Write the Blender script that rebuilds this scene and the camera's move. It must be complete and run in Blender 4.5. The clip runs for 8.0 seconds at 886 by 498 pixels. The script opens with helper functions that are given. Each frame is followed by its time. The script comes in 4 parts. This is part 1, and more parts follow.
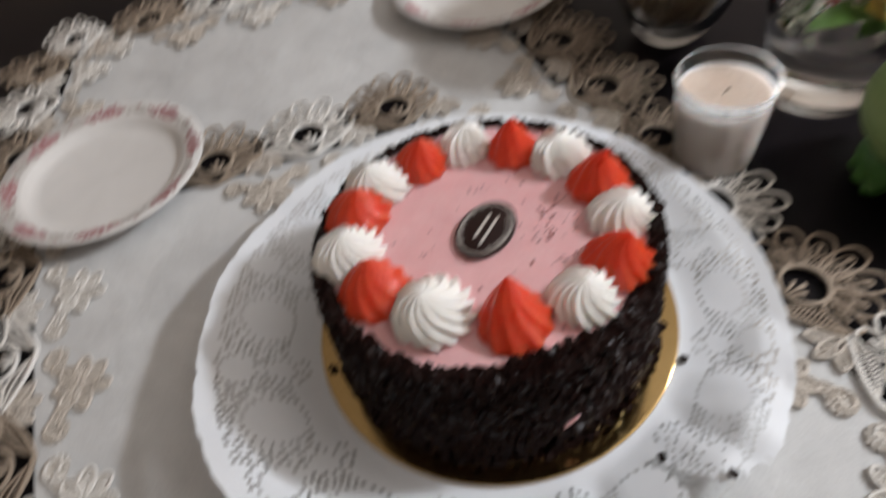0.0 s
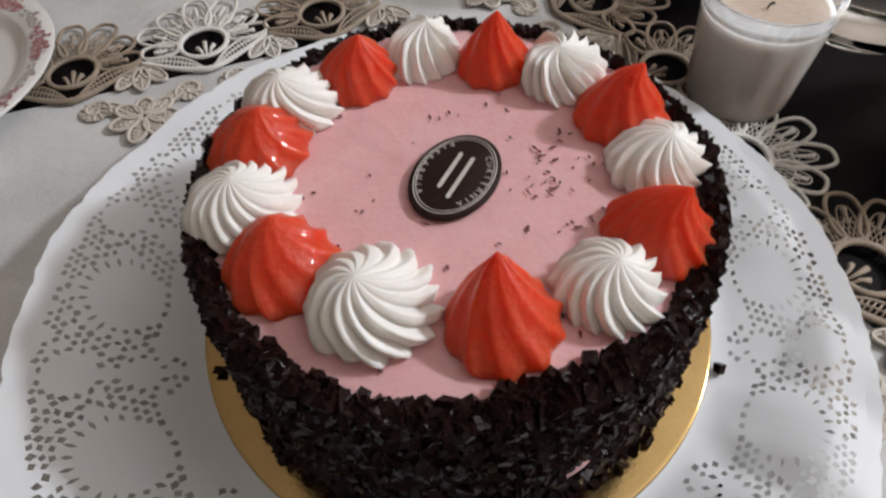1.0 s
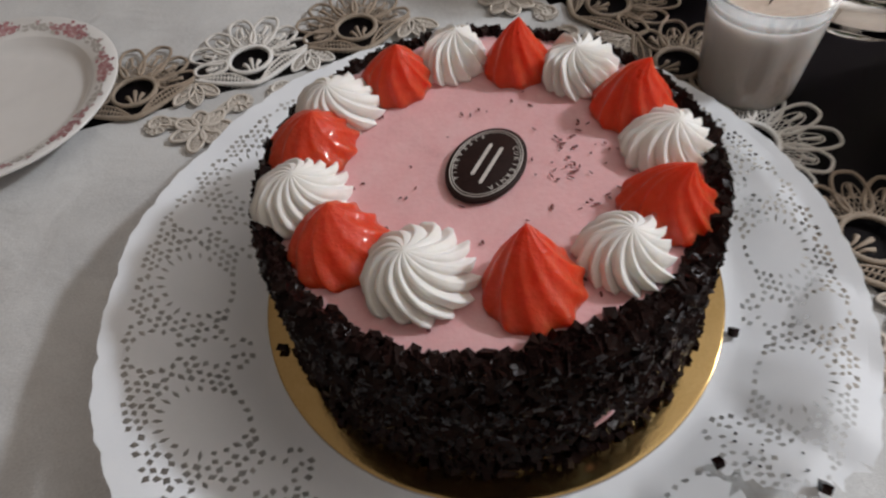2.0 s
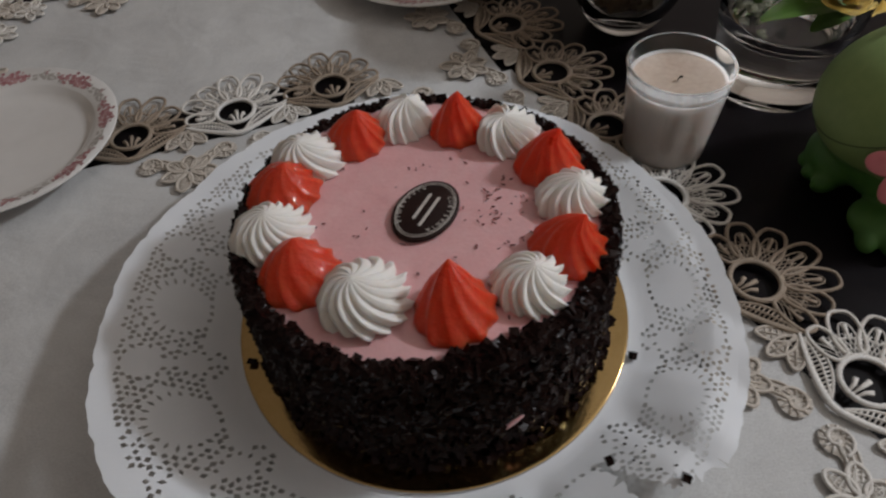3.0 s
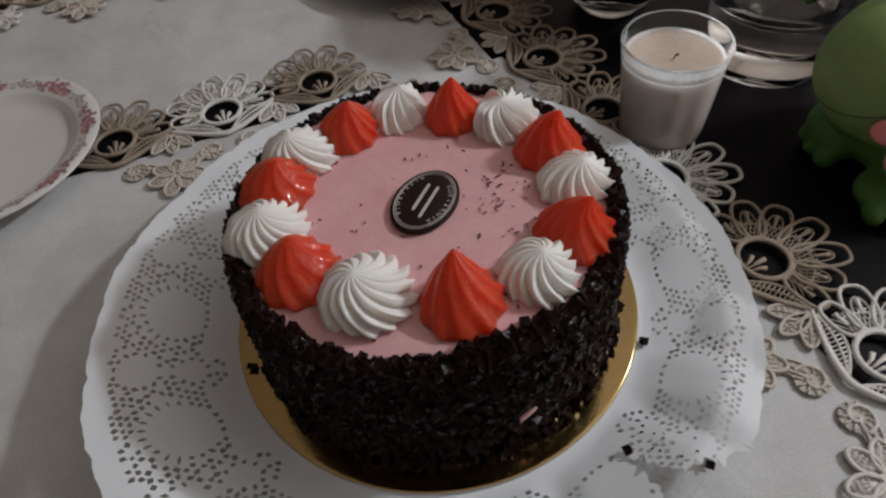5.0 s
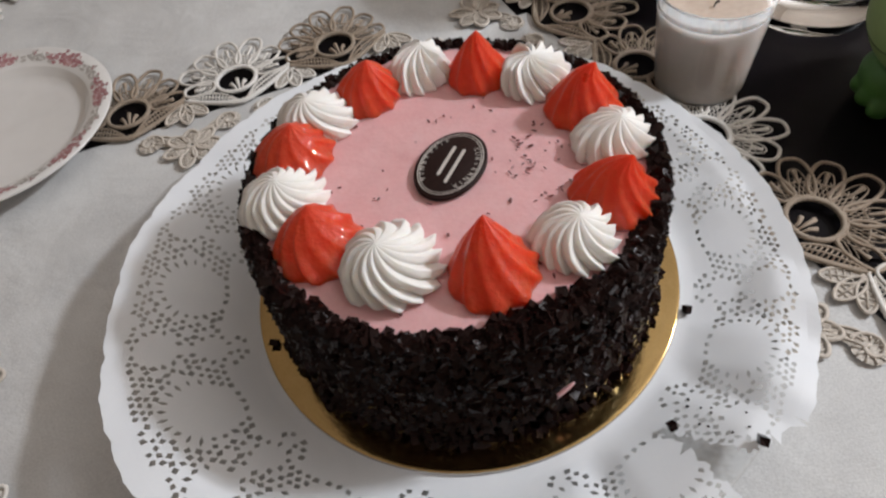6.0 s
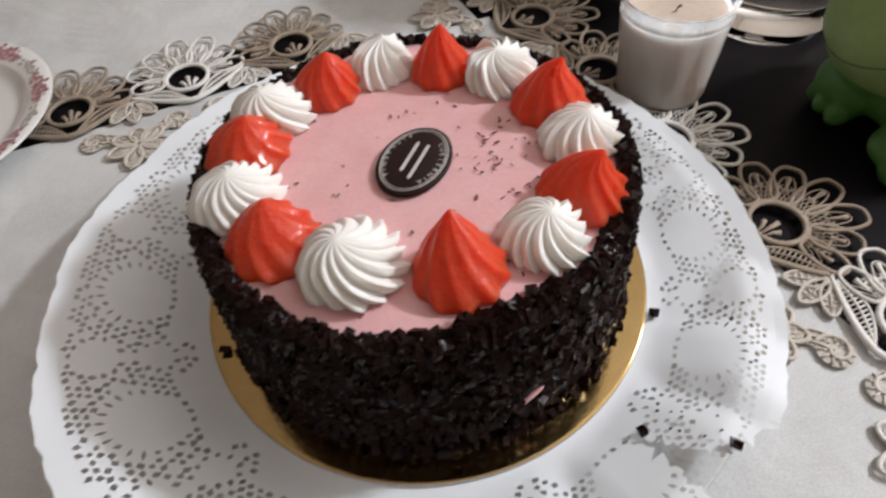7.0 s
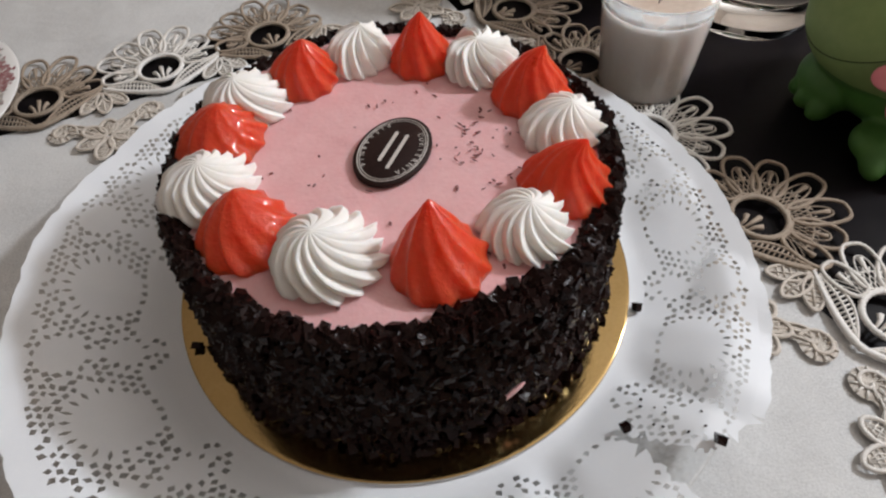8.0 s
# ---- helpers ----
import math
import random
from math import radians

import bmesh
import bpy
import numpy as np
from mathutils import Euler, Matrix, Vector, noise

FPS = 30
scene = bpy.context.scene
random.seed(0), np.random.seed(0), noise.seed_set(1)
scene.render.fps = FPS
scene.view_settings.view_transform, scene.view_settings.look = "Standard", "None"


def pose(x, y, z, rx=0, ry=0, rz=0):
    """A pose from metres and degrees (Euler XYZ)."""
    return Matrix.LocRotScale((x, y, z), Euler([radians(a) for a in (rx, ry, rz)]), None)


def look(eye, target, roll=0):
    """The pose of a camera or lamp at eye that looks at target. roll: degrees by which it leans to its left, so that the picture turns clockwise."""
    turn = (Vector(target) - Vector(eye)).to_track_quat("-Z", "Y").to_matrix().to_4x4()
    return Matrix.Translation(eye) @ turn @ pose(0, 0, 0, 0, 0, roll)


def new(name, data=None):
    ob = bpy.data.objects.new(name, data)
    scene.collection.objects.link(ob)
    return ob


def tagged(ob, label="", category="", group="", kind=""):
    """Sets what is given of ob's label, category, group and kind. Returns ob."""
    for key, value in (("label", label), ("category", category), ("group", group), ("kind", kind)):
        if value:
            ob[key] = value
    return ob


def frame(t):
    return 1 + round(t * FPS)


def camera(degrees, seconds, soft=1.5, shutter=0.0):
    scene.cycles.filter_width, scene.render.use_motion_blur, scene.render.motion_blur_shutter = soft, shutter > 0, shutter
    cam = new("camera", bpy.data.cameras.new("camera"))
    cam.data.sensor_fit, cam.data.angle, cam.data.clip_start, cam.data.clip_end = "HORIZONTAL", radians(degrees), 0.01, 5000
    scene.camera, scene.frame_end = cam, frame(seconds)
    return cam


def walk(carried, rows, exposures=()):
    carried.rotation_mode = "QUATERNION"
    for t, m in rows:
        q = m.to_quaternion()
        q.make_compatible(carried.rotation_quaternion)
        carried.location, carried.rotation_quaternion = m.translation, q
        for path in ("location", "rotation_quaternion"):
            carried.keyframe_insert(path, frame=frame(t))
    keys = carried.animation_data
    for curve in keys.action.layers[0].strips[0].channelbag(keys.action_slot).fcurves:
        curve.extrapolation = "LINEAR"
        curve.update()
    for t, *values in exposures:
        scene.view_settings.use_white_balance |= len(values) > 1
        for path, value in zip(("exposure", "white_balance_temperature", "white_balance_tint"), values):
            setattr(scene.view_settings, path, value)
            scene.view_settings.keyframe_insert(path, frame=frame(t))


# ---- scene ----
cam = camera(65.0, 8.0, 2.2, 0.5)
PATH = [
    (0, (0.0037, -0.2406, 0.3480), (-0.0248, 0.0214, 0.0471), -11.44),
    (0.1, (0.0002, -0.2318, 0.3445), (-0.0391, 0.0117, 0.0296), -12.45),
    (0.2, (-0.0032, -0.2233, 0.3395), (-0.0418, 0.0158, 0.0212), -11.47),
    (0.3, (-0.0063, -0.2154, 0.3312), (-0.0450, 0.0240, 0.0131), -11.10),
    (0.5, (-0.0102, -0.1998, 0.3049), (-0.0349, 0.0418, -0.0129), -7.94),
    (0.7, (-0.0107, -0.1792, 0.2804), (-0.0117, 0.0600, -0.0402), -3.60),
    (1, (-0.0109, -0.1599, 0.2567), (-0.0010, 0.0792, -0.0639), -2.87),
    (1.2, (-0.0098, -0.1601, 0.2502), (0.0006, 0.0680, -0.0782), -3.34),
    (1.3, (-0.0089, -0.1607, 0.2489), (0.0002, 0.0636, -0.0821), -3.81),
    (1.5, (-0.0078, -0.1636, 0.2484), (-0.0036, 0.0677, -0.0779), -5.37),
    (1.7, (-0.0152, -0.1704, 0.2560), (-0.0219, 0.0685, -0.0648), -8.29),
    (2.8, (-0.0043, -0.2264, 0.3155), (-0.0081, 0.0289, 0.0077), -5.93),
    (2.9, (-0.0010, -0.2267, 0.3164), (-0.0018, 0.0319, 0.0112), -5.41),
    (3, (0.0027, -0.2268, 0.3167), (0.0087, 0.0347, 0.0141), -4.35),
    (3.2, (0.0106, -0.2274, 0.3181), (0.0135, 0.0322, 0.0137), -4.91),
    (3.3, (0.0139, -0.2286, 0.3195), (0.0189, 0.0275, 0.0123), -4.57),
    (3.5, (0.0171, -0.2349, 0.3246), (0.0253, 0.0248, 0.0206), -4.04),
    (3.7, (0.0167, -0.2470, 0.3326), (0.0171, 0.0276, 0.0418), -5.53),
    (3.8, (0.0162, -0.2536, 0.3364), (0.0166, 0.0203, 0.0449), -5.67),
    (3.9, (0.0153, -0.2593, 0.3392), (0.0151, 0.0108, 0.0442), -5.85),
    (4, (0.0141, -0.2633, 0.3403), (0.0113, 0.0044, 0.0431), -6.20),
    (4.2, (0.0106, -0.2653, 0.3363), (0.0118, 0.0031, 0.0397), -4.97),
    (5.3, (-0.0040, -0.2070, 0.2893), (0.0076, 0.0410, -0.0243), -6.64),
    (5.4, (-0.0038, -0.2054, 0.2831), (0.0039, 0.0358, -0.0359), -7.08),
    (5.5, (-0.0036, -0.2051, 0.2802), (0.0031, 0.0320, -0.0419), -7.09),
    (5.8, (-0.0037, -0.2072, 0.2868), (-0.0094, 0.0396, -0.0280), -10.06),
    (6, (-0.0041, -0.2097, 0.2916), (-0.0092, 0.0389, -0.0217), -10.18),
    (6.2, (-0.0082, -0.2120, 0.2930), (-0.0089, 0.0454, -0.0131), -9.15),
    (6.3, (-0.0114, -0.2129, 0.2933), (-0.0101, 0.0468, -0.0109), -8.57),
    (6.5, (-0.0152, -0.2137, 0.2934), (-0.0081, 0.0470, -0.0099), -7.18),
    (6.7, (-0.0135, -0.2118, 0.2885), (-0.0062, 0.0366, -0.0249), -7.25),
    (6.8, (-0.0119, -0.2101, 0.2842), (0.0014, 0.0377, -0.0296), -6.44),
    (7, (-0.0087, -0.2067, 0.2776), (0.0135, 0.0457, -0.0320), -5.19),
    (7.2, (-0.0070, -0.2051, 0.2759), (0.0247, 0.0498, -0.0308), -3.42),
    (7.3, (-0.0066, -0.2048, 0.2757), (0.0247, 0.0505, -0.0307), -3.39),
    (7.5, (-0.0065, -0.2046, 0.2752), (0.0245, 0.0486, -0.0329), -3.32),
    (7.7, (-0.0068, -0.2045, 0.2738), (0.0262, 0.0428, -0.0389), -2.91),
    (7.8, (-0.0071, -0.2044, 0.2727), (0.0248, 0.0443, -0.0389), -3.20),
    (8, (-0.0079, -0.2043, 0.2703), (0.0248, 0.0460, -0.0400), -3.26),
]
EXPOSURES = [(0.0, -0.20), (0.5, -0.26), (1.0, -0.28), (1.5, -0.30), (1.8, -0.38), (2.6, -0.97), (3.0, -1.06), (3.5, -0.96), (4.0, -0.87), (5.3, -0.97), (5.6, -0.95), (5.7, -0.66), (5.8, -0.36), (6.0, -0.24), (6.5, -0.06), (7.0, -0.02), (7.5, -0.12), (8.0, -0.18)]
walk(cam, [(t, look(eye, target, roll)) for t, eye, target, roll in PATH], EXPOSURES)

# ---- light ----
world = bpy.data.worlds.new("room_air")
scene.world = world
world.use_nodes = True
world.node_tree.nodes["Background"].inputs[0].default_value = (1.0, 0.9, 0.8, 1)
world.node_tree.nodes["Background"].inputs[1].default_value = 0.02


def globe_lamp(name, at, radius, watts, colour):
    data = bpy.data.lights.new(name, "POINT")
    data.shadow_soft_size, data.energy, data.color = radius, watts, colour
    ob = new(name, data)
    ob.location = at
    return ob


for k in range(3):
    a = 2 * math.pi * k / 3 + 0.3
    globe_lamp("ceiling_light", (1.24 + 0.06 * math.cos(a), 0.17 + 0.06 * math.sin(a), 0.97), 0.038, 23.6, (0.945, 0.99, 1.06))


# ---- materials ----
def nodes_of(name):
    m = bpy.data.materials.new(name)
    m.use_nodes = True
    t = m.node_tree
    return m, t, t.nodes["Principled BSDF"]


def add(t, kind, **inputs):
    n = t.nodes.new(kind)
    for key, value in inputs.items():
        n.inputs[key.replace("_", " ")].default_value = value
    return n


def rgb(c):
    return (*c, 1.0)


def mat(name, a, b, rough=0.5, scale=40.0, fine=400.0, bump=0.1, bump_distance=0.0005, metal=0.0, rough_var=0.1, amount=(0.35, 0.65), spec=0.5):
    """A surface that varies between two colours at two scales, with fine relief."""
    m, t, p = nodes_of(name)
    co = add(t, "ShaderNodeTexCoord")
    big, small = add(t, "ShaderNodeTexNoise", Scale=scale, Detail=6.0, Roughness=0.6), add(t, "ShaderNodeTexNoise", Scale=fine, Detail=4.0)
    ramp = add(t, "ShaderNodeMapRange")
    ramp.inputs[1].default_value, ramp.inputs[2].default_value = amount
    mix = t.nodes.new("ShaderNodeMix")
    mix.data_type = "RGBA"
    mix.inputs[6].default_value, mix.inputs[7].default_value = rgb(a), rgb(b)
    for n in (big, small):
        t.links.new(co.outputs["Object"], n.inputs["Vector"])
    blend = t.nodes.new("ShaderNodeMath")
    blend.operation = "MULTIPLY_ADD"
    t.links.new(small.outputs["Fac"], blend.inputs[0])
    blend.inputs[1].default_value = 0.4
    scaled = t.nodes.new("ShaderNodeMath")
    scaled.operation = "MULTIPLY"
    scaled.inputs[1].default_value = 0.6
    t.links.new(big.outputs["Fac"], scaled.inputs[0])
    t.links.new(scaled.outputs[0], blend.inputs[2])
    t.links.new(blend.outputs[0], ramp.inputs[0])
    t.links.new(ramp.outputs[0], mix.inputs[0])
    t.links.new(mix.outputs[2], p.inputs["Base Color"])
    rr = add(t, "ShaderNodeMapRange")
    rr.inputs[3].default_value, rr.inputs[4].default_value = max(0.02, rough - rough_var), min(1.0, rough + rough_var)
    t.links.new(big.outputs["Fac"], rr.inputs[0])
    t.links.new(rr.outputs[0], p.inputs["Roughness"])
    bp = add(t, "ShaderNodeBump", Strength=bump, Distance=bump_distance)
    t.links.new(small.outputs["Fac"], bp.inputs["Height"])
    t.links.new(bp.outputs[0], p.inputs["Normal"])
    p.inputs["Metallic"].default_value = metal
    p.inputs["Specular IOR Level"].default_value = spec
    return m


def soften(m, weight, radius, scale):
    p = m.node_tree.nodes["Principled BSDF"]
    p.inputs["Subsurface Weight"].default_value = weight
    p.inputs["Subsurface Radius"].default_value = radius
    p.inputs["Subsurface Scale"].default_value = scale
    return m


def glass(name, colour=(1, 1, 1), rough=0.0, ior=1.48):
    m, t, p = nodes_of(name)
    p.inputs["Base Color"].default_value = rgb(colour)
    p.inputs["Roughness"].default_value = rough
    p.inputs["Transmission Weight"].default_value = 1.0
    p.inputs["IOR"].default_value = ior
    return m


PLASTER = mat("wall_paint", (0.50, 0.432, 0.370), (0.56, 0.490, 0.425), 0.85, 3, 60, 0.1)
CEILING_PAINT = mat("ceiling_paint", (0.70, 0.655, 0.60), (0.75, 0.705, 0.65), 0.9, 3, 60, 0.05)
FLOORING = mat("floor_wood", (0.30, 0.19, 0.11), (0.40, 0.27, 0.16), 0.4, 6, 80, 0.1)
TABLETOP = mat("table_lacquer", (0.005, 0.004, 0.005), (0.009, 0.007, 0.008), 0.31, 30, 900, 0.03, 0.0002, rough_var=0.05, spec=0.11)
LINEN = mat("linen", (0.500, 0.497, 0.495), (0.665, 0.664, 0.658), 0.85, 13, 1000, 0.6, 0.0004, rough_var=0.08, amount=(0.36, 0.60))
t = LINEN.node_tree
folds, crease, weave = add(t, "ShaderNodeTexNoise", Scale=17.0, Detail=3.0, Distortion=0.8), add(t, "ShaderNodeBump", Strength=0.45, Distance=0.006), [n for n in t.nodes if n.bl_idname == "ShaderNodeBump"][0]
t.links.new([n for n in t.nodes if n.bl_idname == "ShaderNodeTexCoord"][0].outputs["Object"], folds.inputs["Vector"])
t.links.new(folds.outputs["Fac"], crease.inputs["Height"])
t.links.new(crease.outputs[0], weave.inputs["Normal"])
THREAD = mat("cream_thread", (0.64, 0.60, 0.55), (0.81, 0.78, 0.735), 0.8, 45, 2200, 0.6, 0.0004, amount=(0.35, 0.62))
CORD = mat("cream_cord", (0.74, 0.71, 0.67), (0.86, 0.84, 0.81), 0.75, 90, 2500, 0.6, 0.0004)
# Tan thread and cord, darkened to carry shade on the far right row.
THREAD_TAN_SHADED = mat("tan_shaded_thread", (0.245, 0.185, 0.132), (0.405, 0.325, 0.252), 0.8, 45, 2200, 0.6, 0.0004, amount=(0.35, 0.62))
THREAD_BEIGE = mat("beige_thread", (0.49, 0.43, 0.365), (0.67, 0.605, 0.535), 0.8, 45, 2200, 0.6, 0.0004, amount=(0.35, 0.62))
CORD_TAN_SHADED = mat("tan_shaded_cord", (0.265, 0.205, 0.150), (0.405, 0.330, 0.258), 0.75, 90, 2500, 0.6, 0.0004)
PAPER = mat("doily_paper", (0.855, 0.88, 0.92), (0.895, 0.915, 0.945), 0.75, 60, 1800, 0.15, 0.0002)
t = PAPER.node_tree
thin, both = add(t, "ShaderNodeBsdfTranslucent", Color=(0.90, 0.91, 0.93, 1)), add(t, "ShaderNodeMixShader", Fac=0.14)
t.links.new(t.nodes["Principled BSDF"].outputs[0], both.inputs[1])
t.links.new(thin.outputs[0], both.inputs[2])
t.links.new(both.outputs[0], t.nodes["Material Output"].inputs["Surface"])
NET = mat("cream_netting", (0.44, 0.39, 0.335), (0.69, 0.64, 0.58), 0.85, 220, 1900, 0.9, 0.0006, amount=(0.4, 0.6))
CLEAR = glass("clear_glass", (1.0, 1.0, 0.995))
PLATE_GLASS, t, p = nodes_of("plate_glass")
t.nodes.remove(p)
thin, shine, both = add(t, "ShaderNodeBsdfTransparent", Color=(0.985, 0.99, 0.99, 1)), add(t, "ShaderNodeBsdfGlossy", Color=(0.95, 0.95, 0.95, 1), Roughness=0.08), t.nodes.new("ShaderNodeMixShader")
both.inputs[0].default_value = 0.11
t.links.new(thin.outputs[0], both.inputs[1])
t.links.new(shine.outputs[0], both.inputs[2])
t.links.new(both.outputs[0], t.nodes["Material Output"].inputs["Surface"])
GOLD = mat("gold_foil", (0.50, 0.34, 0.14), (0.60, 0.42, 0.19), 0.12, 60, 700, 0.12, 0.0003, metal=1.0, rough_var=0.06)
BOARD_EDGE = mat("grey_card", (0.45, 0.42, 0.38), (0.6, 0.57, 0.52), 0.8, 80, 800)
MOUSSE = soften(mat("pink_mousse", (0.72, 0.385, 0.395), (0.79, 0.480, 0.485), 0.5, 70, 500, 0.3, 0.0006, amount=(0.3, 0.7)), 0.25, (1.0, 0.35, 0.3), 0.003)
CREAM = soften(mat("whipped_cream", (0.835, 0.810, 0.770), (0.885, 0.865, 0.830), 0.45, 90, 900, 0.25, 0.0004), 0.35, (1.0, 0.85, 0.7), 0.003)
JELLY = soften(mat("red_jelly_cream", (0.80, 0.062, 0.022), (0.87, 0.102, 0.040), 0.30, 60, 330, 0.8, 0.0011, rough_var=0.08, spec=0.2), 1.0, (1.0, 0.30, 0.10), 0.012)
JELLY.node_tree.nodes["Principled BSDF"].inputs["Transmission Weight"].default_value = 0.25
JELLY.node_tree.nodes["Principled BSDF"].inputs["IOR"].default_value = 1.36
JELLY.node_tree.nodes["Principled BSDF"].inputs["Coat Weight"].default_value = 0.42
JELLY.node_tree.nodes["Principled BSDF"].inputs["Coat Roughness"].default_value = 0.07
CHOCOLATE = mat("dark_chocolate", (0.0078, 0.0034, 0.0030), (0.0180, 0.0080, 0.0066), 0.18, 120, 900, 0.6, 0.0005, rough_var=0.12, spec=0.11)
FLAKE = mat("chocolate_flake", (0.10, 0.025, 0.025), (0.22, 0.07, 0.065), 0.5, 300, 900)
PLAQUE = mat("plaque_chocolate", (0.016, 0.008, 0.007), (0.028, 0.014, 0.012), 0.50, 60, 700, 0.1, spec=0.12)
PRINT = mat("plaque_print", (0.50, 0.46, 0.42), (0.62, 0.58, 0.54), 0.6, 200, 900)
PORCELAIN = mat("porcelain", (0.70, 0.68, 0.66), (0.76, 0.74, 0.72), 0.16, 10, 60, 0.02, rough_var=0.05)
ROSE_PRINT = mat("rose_print", (0.34, 0.125, 0.145), (0.55, 0.35, 0.35), 0.25, 300, 900, 0.0, amount=(0.4, 0.6))
LEAF_PRINT = mat("leaf_print", (0.40, 0.37, 0.34), (0.56, 0.53, 0.50), 0.25, 300, 900, 0.0)
WAX = soften(mat("candle_wax", (0.80, 0.715, 0.66), (0.85, 0.77, 0.715), 0.55, 40, 300, 0.1), 0.7, (1.0, 0.8, 0.7), 0.014)
WAX_TOP = soften(mat("melted_wax", (0.50, 0.38, 0.295), (0.64, 0.53, 0.44), 0.5, 35, 300, 0.1), 0.2, (1.0, 0.7, 0.5), 0.004)
SOOT = mat("burnt_wick", (0.012, 0.010, 0.009), (0.03, 0.026, 0.022), 0.9, 200, 900)
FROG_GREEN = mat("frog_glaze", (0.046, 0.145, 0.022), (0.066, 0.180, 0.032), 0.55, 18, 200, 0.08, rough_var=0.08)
# Light falling on the head is put into its paler green glaze.
FROG_HEAD_LIT = mat("frog_head_lit_glaze", (0.195, 0.290, 0.095), (0.240, 0.335, 0.120), 0.55, 18, 200, 0.08, rough_var=0.08)
FROG_DARK = mat("frog_line", (0.03, 0.055, 0.014), (0.04, 0.07, 0.02), 0.5)
FLOWER_PINK = mat("flower_pink", (0.72, 0.20, 0.24), (0.80, 0.28, 0.31), 0.4, 60, 300)
FLOWER_ORANGE = mat("flower_orange", (0.75, 0.20, 0.03), (0.80, 0.26, 0.05), 0.4, 60, 300)
LEAF = mat("leaf_green", (0.07, 0.16, 0.025), (0.13, 0.25, 0.045), 0.4, 60, 400, 0.3)
PETAL_WHITE = mat("petal_cream", (0.66, 0.52, 0.42), (0.78, 0.66, 0.56), 0.6, 60, 400)
PETAL_RED = mat("petal_red", (0.60, 0.10, 0.10), (0.72, 0.22, 0.20), 0.6, 60, 400)
PETAL_YELLOW = mat("petal_yellow", (0.42, 0.26, 0.03), (0.58, 0.38, 0.06), 0.6, 60, 400)
PEBBLE = mat("pale_pebble", (0.24, 0.26, 0.17), (0.52, 0.50, 0.40), 0.15, 120, 500, 0.1)
DRIED = mat("dried_flowers", (0.13, 0.088, 0.052), (0.26, 0.185, 0.11), 0.7, 60, 500, 0.5)


# ---- mesh helpers ----
def thing(name, label, category, at=(0, 0, 0), group=""):
    ob = new(name)
    ob.location = at
    ob.empty_display_size = 0.02
    return tagged(ob, label, category, group)


def link(name, verts, faces, material, parent=None, label="", smooth=True, kind=""):
    me = bpy.data.meshes.new(name)
    me.from_pydata([tuple(v) for v in verts], [], [tuple(f) for f in faces])
    me.materials.append(material)
    me.polygons.foreach_set("use_smooth", [smooth] * len(me.polygons))
    me.update()
    ob = new(name, me)
    ob.parent = parent
    return tagged(ob, label, kind=kind)


def part(name, bm, material, parent, label="", smooth=True):
    me = bpy.data.meshes.new(name)
    bmesh.ops.recalc_face_normals(bm, faces=bm.faces[:])
    bm.to_mesh(me)
    bm.free()
    me.materials.append(material)
    me.polygons.foreach_set("use_smooth", [smooth] * len(me.polygons))
    ob = new(name, me)
    ob.parent = parent
    return tagged(ob, label)


def lathe(profile, n=96, wobble=0.0, seed=0.0):
    """A turned solid from (radius, height) pairs; radius 0 closes it."""
    bm, rings = bmesh.new(), []
    for r, z in profile:
        if r == 0:
            rings.append([bm.verts.new((0, 0, z))])
        else:
            ring = []
            for k in range(n):
                a = 2 * math.pi * k / n
                w = 1 + wobble * noise.noise((3 * math.cos(a), 3 * math.sin(a), seed + 30 * z))
                ring.append(bm.verts.new((r * w * math.cos(a), r * w * math.sin(a), z)))
            rings.append(ring)
    for a, b in zip(rings, rings[1:]):
        for k in range(n):
            face = [a[k % len(a)], a[(k + 1) % len(a)], b[(k + 1) % len(b)], b[k % len(b)]]
            face = [v for i, v in enumerate(face) if v not in face[:i]]
            if len(face) > 2:
                bm.faces.new(face)
    return bm


def box(bm, lo, hi):
    made = bmesh.ops.create_cube(bm, size=1.0)["verts"]
    for v in made:
        v.co = Vector([lo[i] + (v.co[i] + 0.5) * (hi[i] - lo[i]) for i in range(3)])


def slab(name, lo, hi, material, label, category):
    bm = bmesh.new()
    box(bm, lo, hi)
    return tagged(part(name, bm, material, None, label, False), category=category, kind="structure")


# ---- the room that closes the place ----
slab("floor", (-1.7, -1.8, -0.80), (2.0, 1.9, -0.75), FLOORING, "brown wooden floor under the dining table", "floor")
slab("ceiling", (-1.7, -1.8, 1.75), (2.0, 1.9, 1.80), CEILING_PAINT, "plain white painted ceiling above the table", "ceiling")
slab("wall_north", (-1.7, 1.9, -0.75), (2.0, 2.0, 1.75), PLASTER, "plain beige painted wall of the room", "wall")
slab("wall_south", (-1.7, -1.9, -0.75), (2.0, -1.8, 1.75), PLASTER, "plain beige painted wall of the room", "wall")
slab("wall_east", (2.0, -1.9, -0.75), (2.1, 2.0, 1.75), PLASTER, "plain beige painted wall of the room", "wall")
slab("wall_west", (-1.8, -1.9, -0.75), (-1.7, 2.0, 1.75), PLASTER, "plain beige painted wall of the room", "wall")

